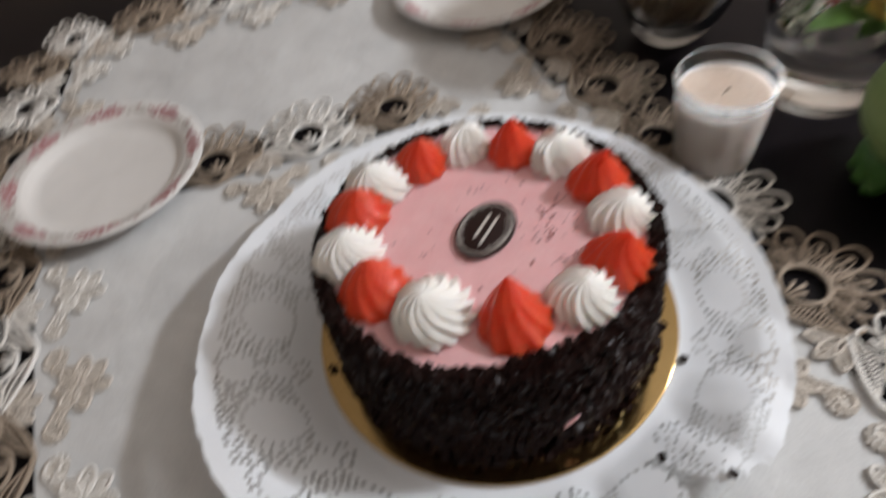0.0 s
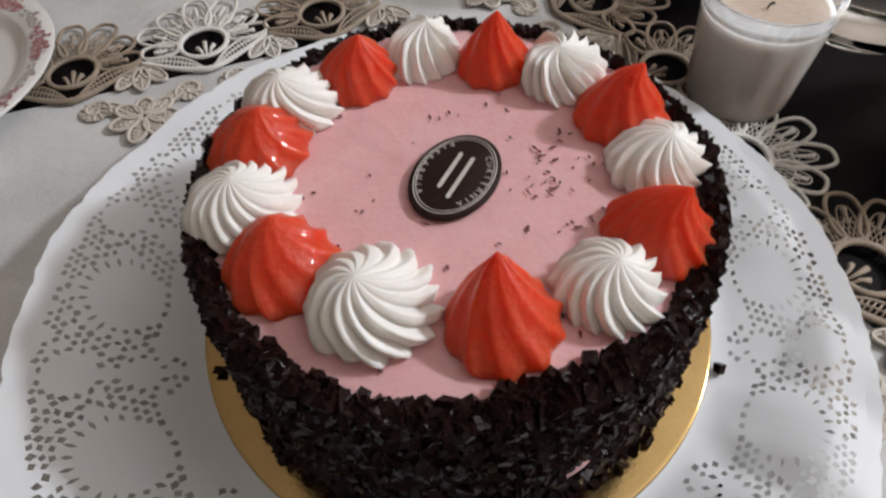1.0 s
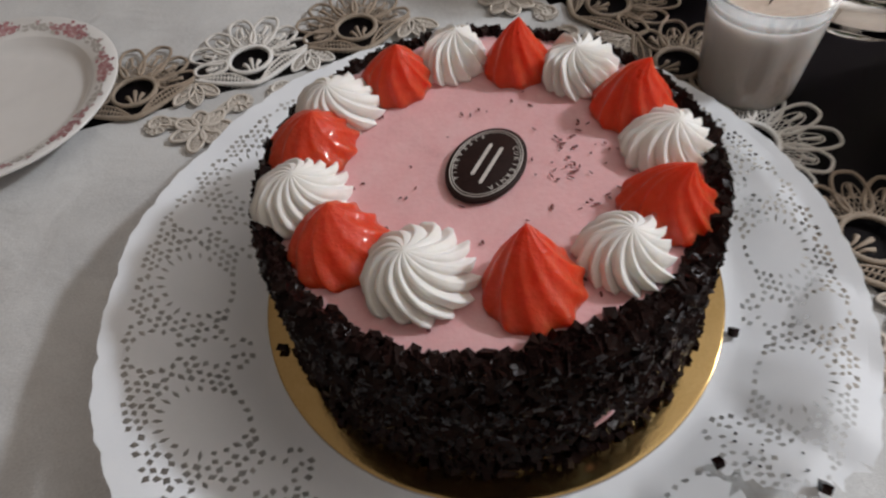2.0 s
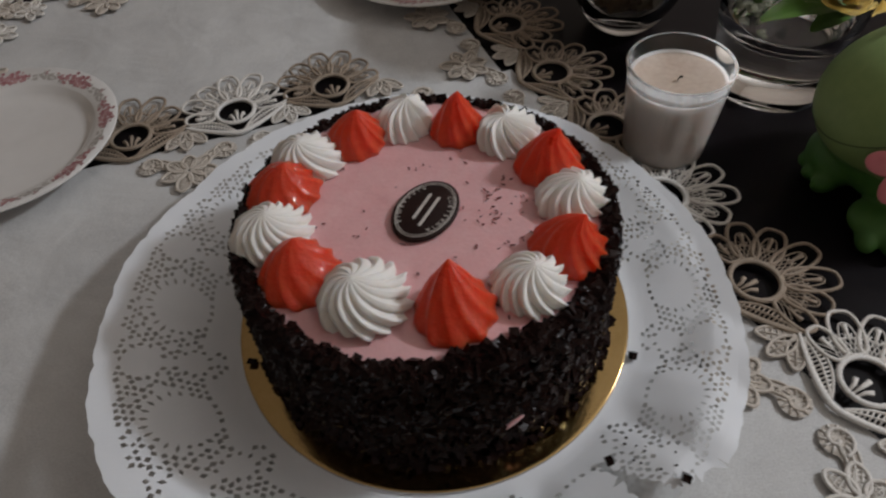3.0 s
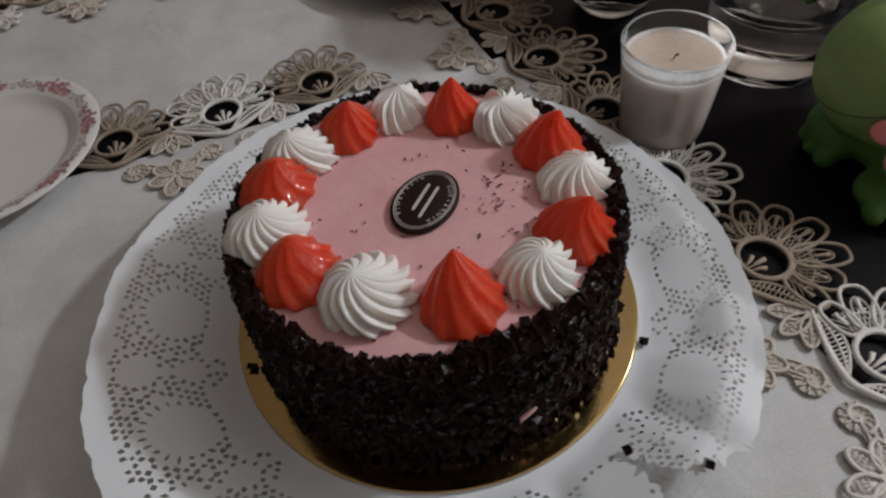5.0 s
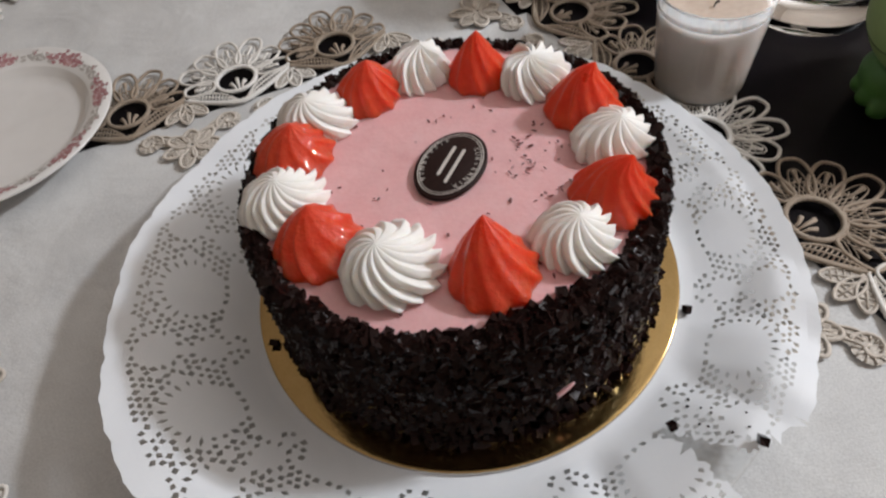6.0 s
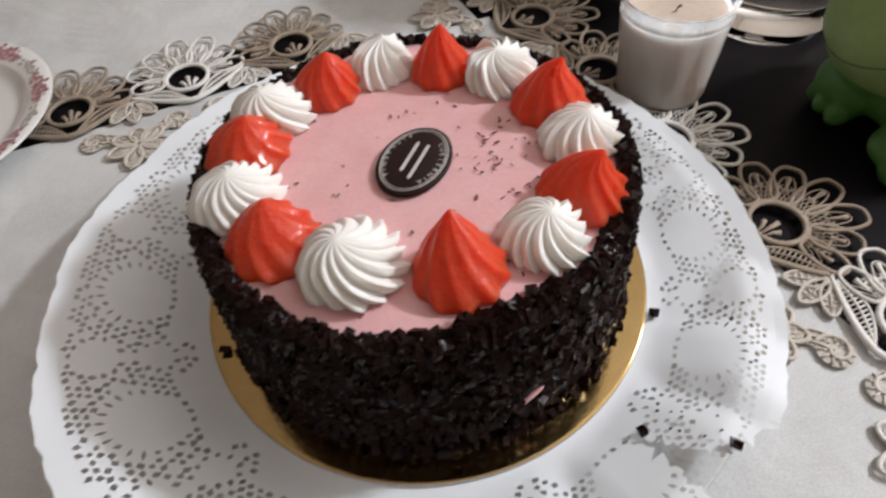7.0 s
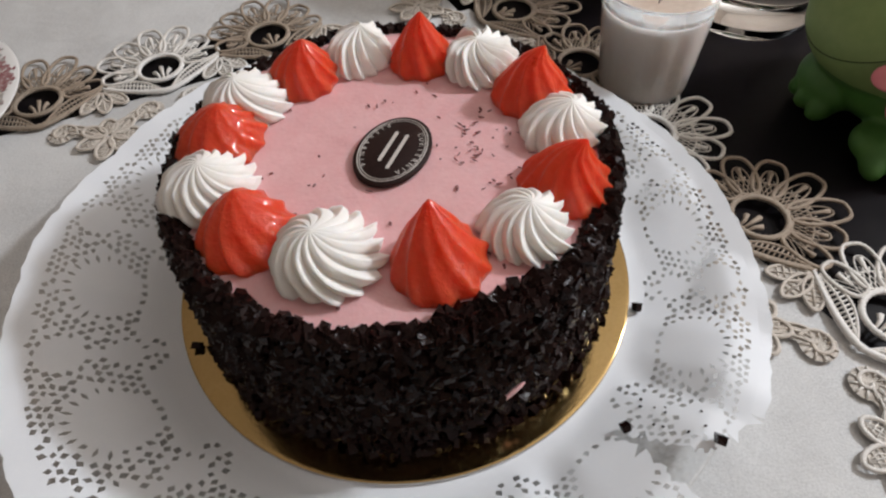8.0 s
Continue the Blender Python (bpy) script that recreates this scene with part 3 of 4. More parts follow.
def doily_mesh():
    from mathutils.geometry import delaunay_2d_cdt
    rnd, SIDES = random.Random(11), 4

    def flat(s, deg):
        return np.array((s * math.cos(radians(deg)), s * math.sin(radians(deg))))

    outline = [(0.0, 0.0)]
    side = [0.05, 0.09] + [0.100 + 0.004 * k for k in range(20)]
    outline += [tuple(flat(s, -15)) for s in side]
    rim = [-15 + 30 * k / 40 for k in range(41)]
    outline += [tuple(flat(doily_edge(d), d)) for d in rim]
    outline += [tuple(flat(s, 15)) for s in reversed(side)]
    verts = [Vector(p) for p in outline]
    edges = [(i, (i + 1) % len(verts)) for i in range(len(verts))]
    holes = []

    def cut(c, long, wide, turn):
        if np.hypot(*c) > 0.1725 or np.hypot(*c) < 0.1100:
            return
        ang = math.degrees(math.atan2(c[1], c[0]))
        if rnd.random() < 0.10:
            return
        if abs(abs(ang) - 15) * math.pi / 180 * np.hypot(*c) < long + 0.0006:
            return
        if any(np.hypot(*(c - h[0])) < 0.80 * (max(long, wide) + h[1]) + 0.0005 for h in holes):
            return
        n, poly, t = SIDES, [], radians(turn)
        for k in range(n):
            a = 2 * math.pi * k / n
            f = 1.05 + rnd.uniform(-0.30, 0.25)
            u, v = long * f * math.cos(a), wide * f * math.sin(a)
            poly.append((c[0] + u * math.cos(t) - v * math.sin(t), c[1] + u * math.sin(t) + v * math.cos(t)))
        holes.append((c, max(long, wide), poly))

    plain = [(flat(0.1400, 0), 0.0150), (flat(0.1560, -15), 0.0096), (flat(0.1560, 15), 0.0096), (flat(0.1300, 15), 0.0066), (flat(0.1300, -15), 0.0066)]
    for c, rad in plain[:1]:
        for k in range(22):
            a = 2 * math.pi * k / 22
            if math.cos(a) > 0.1:
                cut(c + (rad + 0.0026) * np.array((math.cos(a), math.sin(a))), 0.0024, 0.0008, math.degrees(a))
    for c, rad in plain:
        reach = rad + 0.0014
        count = int(2 * math.pi * reach / 0.0046)
        for k in range(count):
            a = 2 * math.pi * k / count
            p = c + reach * np.array((math.cos(a), math.sin(a)))
            if all(np.hypot(*(p - d)) > e + 0.0008 for d, e in plain):
                cut(p, 0.00165 + rnd.uniform(-0.0002, 0.0003), 0.0013, rnd.uniform(0, 180))
    for i in range(-18, 19):
        for j in range(20):
            p = np.array((0.108 + 0.0035 * j, 0.0041 * (i + 0.5 * (j % 2)))) + (rnd.uniform(-0.0003, 0.0003), rnd.uniform(-0.0003, 0.0003))
            s, deg = np.hypot(*p), math.degrees(math.atan2(p[1], p[0]))
            if s > 0.1690 or (s < 0.1240 and abs(abs(deg) - 15) > 1.0 + 0.5 * (s - 0.108) / 0.001 * 0.5):
                continue
            if all(np.hypot(*(p - d)) > e + 0.0012 for d, e in plain):
                cut(p, 0.00178 + rnd.uniform(-0.0004, 0.0004), 0.00145, rnd.uniform(0, 180))
    for c, rad, poly in holes:
        first = len(verts)
        verts += [Vector(p) for p in poly]
        edges += [(first + i, first + (i + 1) % len(poly)) for i in range(len(poly))]
    for i in range(20):
        for j in range(1, 16):
            p = flat(0.098 + 0.004 * i, -15 + 30 * j / 16)
            if all(np.hypot(*(p - h[0])) > h[1] + 0.0012 for h in holes) and np.hypot(*p) < 0.177:
                verts.append(Vector(p))
    vs, _, fs, *_ = delaunay_2d_cdt(verts, edges, [], 0, 1e-7)
    centres = np.array([h[0] for h in holes])
    keep = []
    for f in fs:
        m = np.mean([vs[i] for i in f], axis=0)
        s, deg = np.hypot(*m), math.degrees(math.atan2(m[1], m[0]))
        if s > doily_edge(deg) or abs(deg) > 15:
            continue
        near, inside = np.argsort(np.hypot(*(centres - m).T))[:4], False
        for n in near:
            poly = holes[n][2]
            inside |= all((poly[(i + 1) % SIDES][0] - poly[i][0]) * (m[1] - poly[i][1]) - (poly[(i + 1) % SIDES][1] - poly[i][1]) * (m[0] - poly[i][0]) > 0 for i in range(SIDES))
        if not inside:
            keep.append(f)
    polar = [(v.length, math.atan2(v.y, v.x)) for v in vs]
    out_v, zones = [], ([], [], [])
    for k in range(12):
        turn, first = radians(-152.4 + 30 * k), len(out_v)
        out_v += [doily_place(s, a + turn) for s, a in polar]
        for f in keep:
            m = np.mean([out_v[first + i] for i in f], axis=0)
            a, r = math.degrees(math.atan2(m[1], m[0])), math.hypot(m[0], m[1])
            open_by = (r - 0.1235) / 0.040 + 0.16 * noise.noise((260 * m[0], 260 * m[1], 0))
            if open_by > 0 and -56.4 - 3.0 * open_by < a < -55.2 + 2.8 * open_by:
                continue
            if -53 < a < -39 and r > 0.1535 + 0.0009 * (a + 53) + 0.0012 * noise.noise((300 * m[0], 300 * m[1], 5)):
                continue
            reach = np.mean([polar[i][0] for i in f])
            zones[0 if reach < 0.1045 else 1 if reach < 0.1730 else 2].append(tuple(first + i for i in f))
    return out_v, zones


dv, zones = doily_mesh()
doily = thing("paper_doily", "white round paper lace doily, torn at its edge", "doily")
for name, faces in zip(("centre_disc", "lace_band", "scalloped_rim"), zones):
    bm, grown = bmesh.new(), {}
    for fc in faces:
        corner = []
        for i in fc:
            key = tuple(round(c, 5) for c in dv[i])
            if key not in grown:
                grown[key] = bm.verts.new(dv[i])
            corner.append(grown[key])
        if len(set(corner)) > 2:
            bm.faces.new(corner)
    part(name, bm, PAPER, doily)

# ---- cake board ----
BOARD_Z = 0.0088
cake_board = thing("cake_board", "round gold foil cake board under the cake", "cake board", (0, 0, 0))
part("card", lathe([(0, 0.0067), (0.1044, 0.0067), (0.1050, 0.0074), (0.1048, BOARD_Z - 0.0003)], 160), BOARD_EDGE, cake_board, "grey card edge")
part("foil", lathe([(0.1048, BOARD_Z - 0.0003), (0.1045, BOARD_Z - 0.00005), (0.1041, BOARD_Z), (0.1030, BOARD_Z), (0.09, BOARD_Z), (0, BOARD_Z)], 160), GOLD, cake_board, "shiny gold foil face")

# ---- cake ----
TOP = 0.0800
cake = thing("strawberry_cake", "round pink mousse cake coated in dark chocolate crumbs with piped rosettes", "cake", (0, 0, BOARD_Z))
part("body", lathe([(0, 0.0002), (0.0895, 0.0002), (0.0898, 0.010), (0.0890, 0.036), (0.0872, TOP - BOARD_Z - 0.004), (0.0855, TOP - BOARD_Z - 0.0008)], 160, 0.01), CHOCOLATE, cake, "dark chocolate sponge side")
bm = lathe([(0.0856, -0.0030), (0.0868, -0.0016), (0.0850, -0.0003)] + [(r, 0.0) for r in (0.080, 0.072, 0.064, 0.056, 0.048, 0.040, 0.032, 0.024, 0.016, 0.008)] + [(0, 0.0)], 144)
for v in bm.verts:
    v.co.z += TOP - BOARD_Z + 0.0006 * noise.noise((v.co.x * 40, v.co.y * 40, 1)) + 0.0003 * noise.noise((v.co.x * 160, v.co.y * 160, 4))
part("mousse_top", bm, MOUSSE, cake, "smooth pink mousse with chocolate flecks")


def chips(places, rnd, low, high):
    """Irregular chocolate bits: places of (x, y, z, outward angle)."""
    corner = np.array([(x, y, z) for x in (-1, 1) for y in (-1, 1) for z in (-1, 1)], float)
    quads = [(0, 1, 3, 2), (4, 6, 7, 5), (0, 4, 5, 1), (2, 3, 7, 6), (0, 2, 6, 4), (1, 5, 7, 3)]
    verts, faces = [], []
    for x, y, z, a in places:
        size = np.array((rnd.uniform(low, high), rnd.uniform(low, high) * rnd.choice((0.8, 1.0, 1.2)), rnd.uniform(low, high) * 0.8))
        turn = np.array(Euler((rnd.uniform(-1.2, 1.2), rnd.uniform(-1.2, 1.2), a + rnd.uniform(-1.5, 1.5))).to_matrix())
        c = corner * (1 + np.array([[rnd.uniform(-0.35, 0.2) for _ in range(3)] for _ in range(8)]))
        first = len(verts)
        verts += [tuple(v) for v in (c * size * 0.5) @ turn.T + (x, y, z)]
        faces += [tuple(first + i for i in q) for q in quads]
    return verts, faces


rnd = random.Random(21)
places = []
for _ in range(7000):
    a, h = rnd.uniform(0, 2 * math.pi), rnd.random()
    h = 1 - (1 - h) ** 1.05
    if h < 0.17 and rnd.random() < 0.62:
        continue
    r = 0.0908 - 0.0022 * h + rnd.uniform(-0.0012, 0.0012)
    if abs(math.degrees(a) - 289.5) < 5 and abs(h - 0.36) < 0.045 and rnd.random() < 0.9:
        continue
    places.append((r * math.cos(a), r * math.sin(a), 0.0015 + h * (TOP - BOARD_Z - 0.0015), a))
for _ in range(620):
    a = rnd.uniform(0, 2 * math.pi)
    r = 0.0868 + rnd.uniform(-0.0016, 0.0022)
    places.append((r * math.cos(a), r * math.sin(a), TOP - BOARD_Z + rnd.uniform(-0.002, 0.0022) * (1 if rnd.random() < 0.75 else 1.4), a))
for _ in range(560):
    a = rnd.uniform(-2.9, 0.30)
    r = 0.0878 - 0.0052 * rnd.random() ** 1.6
    places.append((r * math.cos(a), r * math.sin(a), TOP - BOARD_Z + rnd.uniform(-0.0002, 0.0022), a))
for _ in range(300):
    a = rnd.uniform(0, 2 * math.pi)
    r = 0.0912 + abs(rnd.gauss(0, 0.0016))
    places.append((r * math.cos(a), r * math.sin(a), 0.0014 + 0.001 * rnd.random(), a))
v, f = chips(places, rnd, 0.0023, 0.0050)
places = []
for _ in range(250):
    a = rnd.uniform(-2.95, 0.35)
    r = 0.0885 - 0.0062 * rnd.random() ** 1.3 * (0.75 + 0.45 * noise.noise((9 * math.cos(a), 9 * math.sin(a), 5)))
    places.append((r * math.cos(a), r * math.sin(a), TOP - BOARD_Z + rnd.uniform(0.0000, 0.0024), a))
for _ in range(110):
    a = rnd.gauss(-1.32, 0.36)
    r = 0.0870 - 0.0082 * rnd.random() * math.exp(-((a + 1.32) / 0.5) ** 2)
    places.append((r * math.cos(a), r * math.sin(a), TOP - BOARD_Z + rnd.uniform(0.0002, 0.0022), a))
more, ends = chips(places, rnd, 0.0036, 0.0060)
f += [tuple(len(v) + k for k in q) for q in ends]
v += more
link("crumb_coating", v, f, CHOCOLATE, cake, "glossy dark chocolate crumbs", False, "stuff")
bm = bmesh.new()
bmesh.ops.create_icosphere(bm, subdivisions=2, radius=1.0)
for q in bm.verts:
    q.co = Vector((q.co.x * 0.0062, q.co.y * 0.0011, q.co.z * 0.0016 + q.co.x * 0.003))
ob = part("cream_smear", bm, MOUSSE, cake, "smear of pink mousse")
ob.matrix_local = pose(0.0912 * math.cos(radians(289.5)), 0.0912 * math.sin(radians(289.5)), 0.0230, 0, 0, 19.5)

places = []
for _ in range(125):
    if rnd.random() < 0.20:
        x, y = rnd.gauss(0.036, 0.009), rnd.gauss(0.000, 0.012)
    else:
        a, r = rnd.uniform(0, 2 * math.pi), 0.075 * math.sqrt(rnd.random())
        x, y = r * math.cos(a), r * math.sin(a)
    if math.hypot(x, y) < 0.080:
        places.append((x, y))
verts, faces = [], []
for x, y in places:
    long, wide, turn, first = rnd.uniform(0.0006, 0.0021), rnd.uniform(0.00030, 0.0007), rnd.uniform(0, 3.14), len(verts)
    for k in range(6):
        a = k * math.pi / 3
        u, w = long * math.cos(a) * rnd.uniform(0.7, 1.1), wide * math.sin(a) * rnd.uniform(0.7, 1.3)
        verts.append((x + u * math.cos(turn) - w * math.sin(turn), y + u * math.sin(turn) + w * math.cos(turn), TOP - BOARD_Z + 0.00075 + 0.0001 * rnd.random()))
    verts.append((x, y, TOP - BOARD_Z + 0.0011))
    faces += [(first + k, first + (k + 1) % 6, first + 6) for k in range(6)]
link("chocolate_sprinkle", verts, faces, FLAKE, cake, "tiny dark chocolate flecks", False, "stuff")


CREST = (0.0, 0.12, 0.26, 0.42, 0.58, 0.70, 0.78, 0.84, 0.92)


def rosette(radius, height, ribs, depth, twist, lean, hook, sharp, seed, crown=0.0, bulge=1.15):
    """A piped star-tip rosette whose ribs wind up to an off-centre tip; sharp ones have thin leaning crests."""
    rnd = random.Random(seed)
    steps, levels = (CREST if sharp else tuple(k / 10 for k in range(10))), 28
    per = len(steps)
    around = ribs * per
    bm, rings = bmesh.new(), []
    gain = [1 + rnd.uniform(-0.22, 0.18) for _ in range(ribs)]
    shift = [rnd.uniform(-0.14, 0.14) for _ in range(ribs)]
    for j in range(levels):
        h = j / (levels - 1)
        if sharp:
            base = radius * (0.88 + 0.12 * min(1, h / 0.12)) if h < 0.12 else radius * max(0.0, 1 - ((h - 0.12) / 0.88) ** 1.9) ** 0.78
        else:
            base = radius * (0.94 + 0.06 * min(1, h / 0.12)) if h < 0.12 else radius * max(0.0, 1 - ((h - 0.12) / 0.88) ** bulge) ** 0.90
        cut = depth * min(1.0, 0.45 + 2.2 * h) * (1 - (0.30 if sharp else 0.55) * h)
        ox, oy = lean[0] * h ** 1.4 + hook[0] * max(0, h - 0.75) ** 1.3 * 5, lean[1] * h ** 1.4 + hook[1] * max(0, h - 0.75) ** 1.3 * 5
        ring = []
        for k in range(around):
            rib, f = k // per, steps[k % per]
            if sharp:
                wave = 0.74 * math.sin(math.pi / 2 * min(1, f / 0.62)) ** 0.8 + 0.26 * (f / 0.78) ** 5 if f <= 0.78 else max(0.0, 1 - (f - 0.78) / 0.19) ** 1.2
                lift = crown * gain[rib] ** 3 * wave * max(0.0, 1 - abs(h - 0.62) / 0.38)
            else:
                wave = (0.5 - 0.5 * math.cos(2 * math.pi * f)) ** 1.5
                lift = 0.0
            r = (base + 0.0004 * (1 - h)) * (1 - cut + cut * wave * gain[rib])
            a = 2 * math.pi * ((rib + f) / ribs + (shift[rib] * (1 - f) + shift[(rib + 1) % ribs] * f) / ribs) + twist * h ** 1.1
            r *= 1 + (0.070 if sharp else 0.06) * noise.noise((2.2 * math.cos(a) + 7 * seed, 2.2 * math.sin(a), 3 * h)) + (0.022 if sharp else 0.018) * noise.noise((9 * math.cos(a) + 7 * seed, 9 * math.sin(a), 9 * h))
            ring.append(bm.verts.new((ox + r * math.cos(a), oy + r * math.sin(a), height * (h if not sharp else h ** 0.92) + lift)))
        rings.append(ring)
    for a, b in zip(rings, rings[1:]):
        for k in range(around):
            bm.faces.new((a[k], a[(k + 1) % around], b[(k + 1) % around], b[k]))
    bm.faces.new(rings[-1])
    bm.faces.new(list(reversed(rings[0])))
    return bm


# angle, distance, radius, height, lean, hook, spin
ROSETTES = [
    ("r", -80.8, 0.0598, 0.0180, 0.0255, (-0.001, 0.0100), (0, 0), 0.75),
    ("w", -49.3, 0.0648, 0.0168, 0.0150, (0.002, 0.0015), (0, 0), 1.3),
    ("r", -26.2, 0.0692, 0.0183, 0.0245, (0.003, 0.000), (0.0035, -0.001), 0.7),
    ("w", 0.0, 0.0690, 0.0172, 0.0155, (0.004, 0.0000), (0, 0), 1.2),
    ("r", 21.2, 0.0680, 0.0174, 0.0265, (0.001, -0.001), (0.0035, -0.001), 0.5),
    ("w", 45.5, 0.0672, 0.0164, 0.0150, (-0.002, 0.0020), (0, 0), 1.2),
    ("r", 69.8, 0.0620, 0.0150, 0.0265, (0.000, 0.0000), (0.001, 0), 0.6),
    ("w", 95.5, 0.0655, 0.0148, 0.0150, (0.003, 0.0060), (0, 0), 1.0),
    ("r", 119.6, 0.0645, 0.0160, 0.0220, (0.003, 0.000), (0, 0), 0.6),
    ("w", 141.5, 0.0700, 0.0180, 0.0160, (-0.004, 0.0000), (0, 0), 1.5),
    ("r", 161.5, 0.0708, 0.0190, 0.0180, (0.003, 0.0030), (0, 0), 0.8),
    ("w", -174.5, 0.0695, 0.0190, 0.0155, (-0.002, 0.0025), (0, 0), 1.6),
    ("r", -150.5, 0.0640, 0.0188, 0.0180, (-0.001, 0.0080), (0, 0), 0.9),
    ("w", -119.5, 0.0550, 0.0202, 0.0175, (-0.0045, 0.0005), (0, 0), 1.6),
]
for i, (kind, turn, away, radius, height, lean, hook, spin) in enumerate(ROSETTES):
    a = radians(turn)
    if kind == "w":
        bm = rosette(radius * 1.04, height, 13 + i % 3, 0.29, -0.72 * spin, lean, hook, True, i, 0.0030 if 30 < turn < 110 else 0.0003)
        ob = part("cream_rosette", bm, CREAM, cake, "white piped cream rosette")
    else:
        bm = rosette(radius, height, 10 + i % 3, 0.150, -1.25 * spin, lean, hook, False, i, 0.0, 1.08 if height > 0.022 else 1.45)
        ob = part("jelly_rosette", bm, JELLY, cake, "glossy red piped rosette")
    ob.matrix_local = pose(away * math.cos(a), away * math.sin(a), TOP - BOARD_Z - 0.0006)

# chocolate plaque with its printed emblem
LONG, WIDE = 0.0203, 0.0146
bm = lathe([(0, 0.0), (0.97, 0.0), (1.0, 0.0006), (1.0, 0.0019), (0.965, 0.0024), (0, 0.0024)], 96)
for q in bm.verts:
    q.co.x, q.co.y = q.co.x * LONG, q.co.y * WIDE
plaque = part("plaque", bm, PLAQUE, cake, "oval dark chocolate plaque with pale print")
plaque.matrix_local = pose(0.0012, 0.0008, TOP - BOARD_Z + 0.0006, 0, 0, 238)
out = ([], [])
for f, r in ((0.90, 0.00024), (0.845, 0.00018)):
    tube(out, [(LONG * f * math.cos(a), WIDE * f * 0.985 * math.sin(a)) for a in [2 * math.pi * k / 72 for k in range(72)]], r, True, 4, 0.00245)
link("emblem_ring", out[0], out[1], PRINT, plaque, "thin pale double ring")


def letters(word, size):
    """The mesh of each letter of a word, with its width."""
    made = []
    for ch in word:
        curve = bpy.data.curves.new("letter", "FONT")
        curve.body, curve.size, curve.align_x = ch, size, "CENTER"
        ob = bpy.data.objects.new("letter", curve)
        scene.collection.objects.link(ob)
        me = bpy.data.meshes.new_from_object(ob)
        made.append(me)
        bpy.data.objects.remove(ob)
        bpy.data.curves.remove(curve)
    return made


bm = bmesh.new()
for word, middle, spread, flip in (("CUKIERNIA", 90, 96, 1), ("PIEKARNIA", 270, 100, -1)):
    meshes = letters(word, 0.0030)
    for i, me in enumerate(meshes):
        a = radians(middle + flip * spread * (0.5 - i / (len(meshes) - 1)))
        f = 0.745 if flip > 0 else 0.775
        x, y = LONG * f * math.cos(a), WIDE * f * math.sin(a)
        normal = math.atan2(math.sin(a) / WIDE, math.cos(a) / LONG)
        m = pose(x, y, 0.00252, 0, 0, math.degrees(normal) - 90 * flip) @ Matrix.Translation((0, -0.0011, 0))
        old = len(bm.verts)
        bm.from_mesh(me)
        bm.verts.ensure_lookup_table()
        for q in bm.verts[old:]:
            q.co = m @ q.co
        bpy.data.meshes.remove(me)
part("lettering", bm, PRINT, plaque, "small pale printed words", False)
for x, y, long in ((0.0006, 0.0023, 0.0105), (-0.0010, -0.0024, 0.0092)):
    bm = bmesh.new()
    box(bm, (x - long, y - 0.00075, 0.0024), (x + long, y + 0.00075, 0.00252))
    bmesh.ops.bevel(bm, geom=[e for e in bm.edges if abs(e.verts[0].co.z - e.verts[1].co.z) > 1e-5], offset=0.0006, segments=3, affect="EDGES")
    part("print_bar", bm, PRINT, plaque, "plain pale printed bar", False)

# loose crumbs
for x, y, size, turn in ((0.0973, -0.1194, 0.0051, 20), (0.0725, -0.1009, 0.0036, 70), (-0.0900, 0.0640, 0.0046, 10), (0.0300, 0.1060, 0.0040, 40), (0.0990, -0.0440, 0.0038, 15), (-0.0953, -0.0270, 0.0044, 45)):
    v, f = chips([(0, 0, 0, 0)], random.Random(int(turn)), size * 0.95, size)
    ob = link("chocolate_crumb", v, f, CHOCOLATE, None, "loose dark chocolate crumb beside the cake", False)
    tagged(ob, category="crumb", group="loose chocolate crumbs")
    low = min(q[2] for q in v)
    z = BOARD_Z if math.hypot(x, y) < 0.1045 else doily_height(x, y)
    ob.matrix_world = pose(x, y, z - low - 0.0004, 0, 0, turn)


# fine crumbs shed round the tear, and a chocolate shaving stuck low on the side
rnd = random.Random(8)
spots = []
for _ in range(26):
    x, y = 0.0830 + rnd.gauss(0, 0.0075), -0.1085 + rnd.gauss(0, 0.0050)
    if y > -1.30 * x + 0.0030:
        spots.append((x, y, doily_height(x, y) + 0.0003, rnd.uniform(0, 3)))
v, f = chips(spots, rnd, 0.0005, 0.0014)
tagged(link("crumb_dust", v, f, CHOCOLATE, None, "tiny dark chocolate crumbs scattered on the doily", False, "stuff"), category="crumbs")
bm = bmesh.new()
box(bm, (-0.0012, -0.0011, -0.0065), (0.0012, 0.0011, 0.0065))
bmesh.ops.bevel(bm, geom=bm.edges[:], offset=0.0004, segments=1, affect="EDGES")
ob = part("chocolate_shaving", bm, CHOCOLATE, cake, "stick of dark chocolate", False)
ob.matrix_local = pose(0.0930 * math.cos(radians(-58)), 0.0930 * math.sin(radians(-58)), 0.0085, 30, -25, -58)


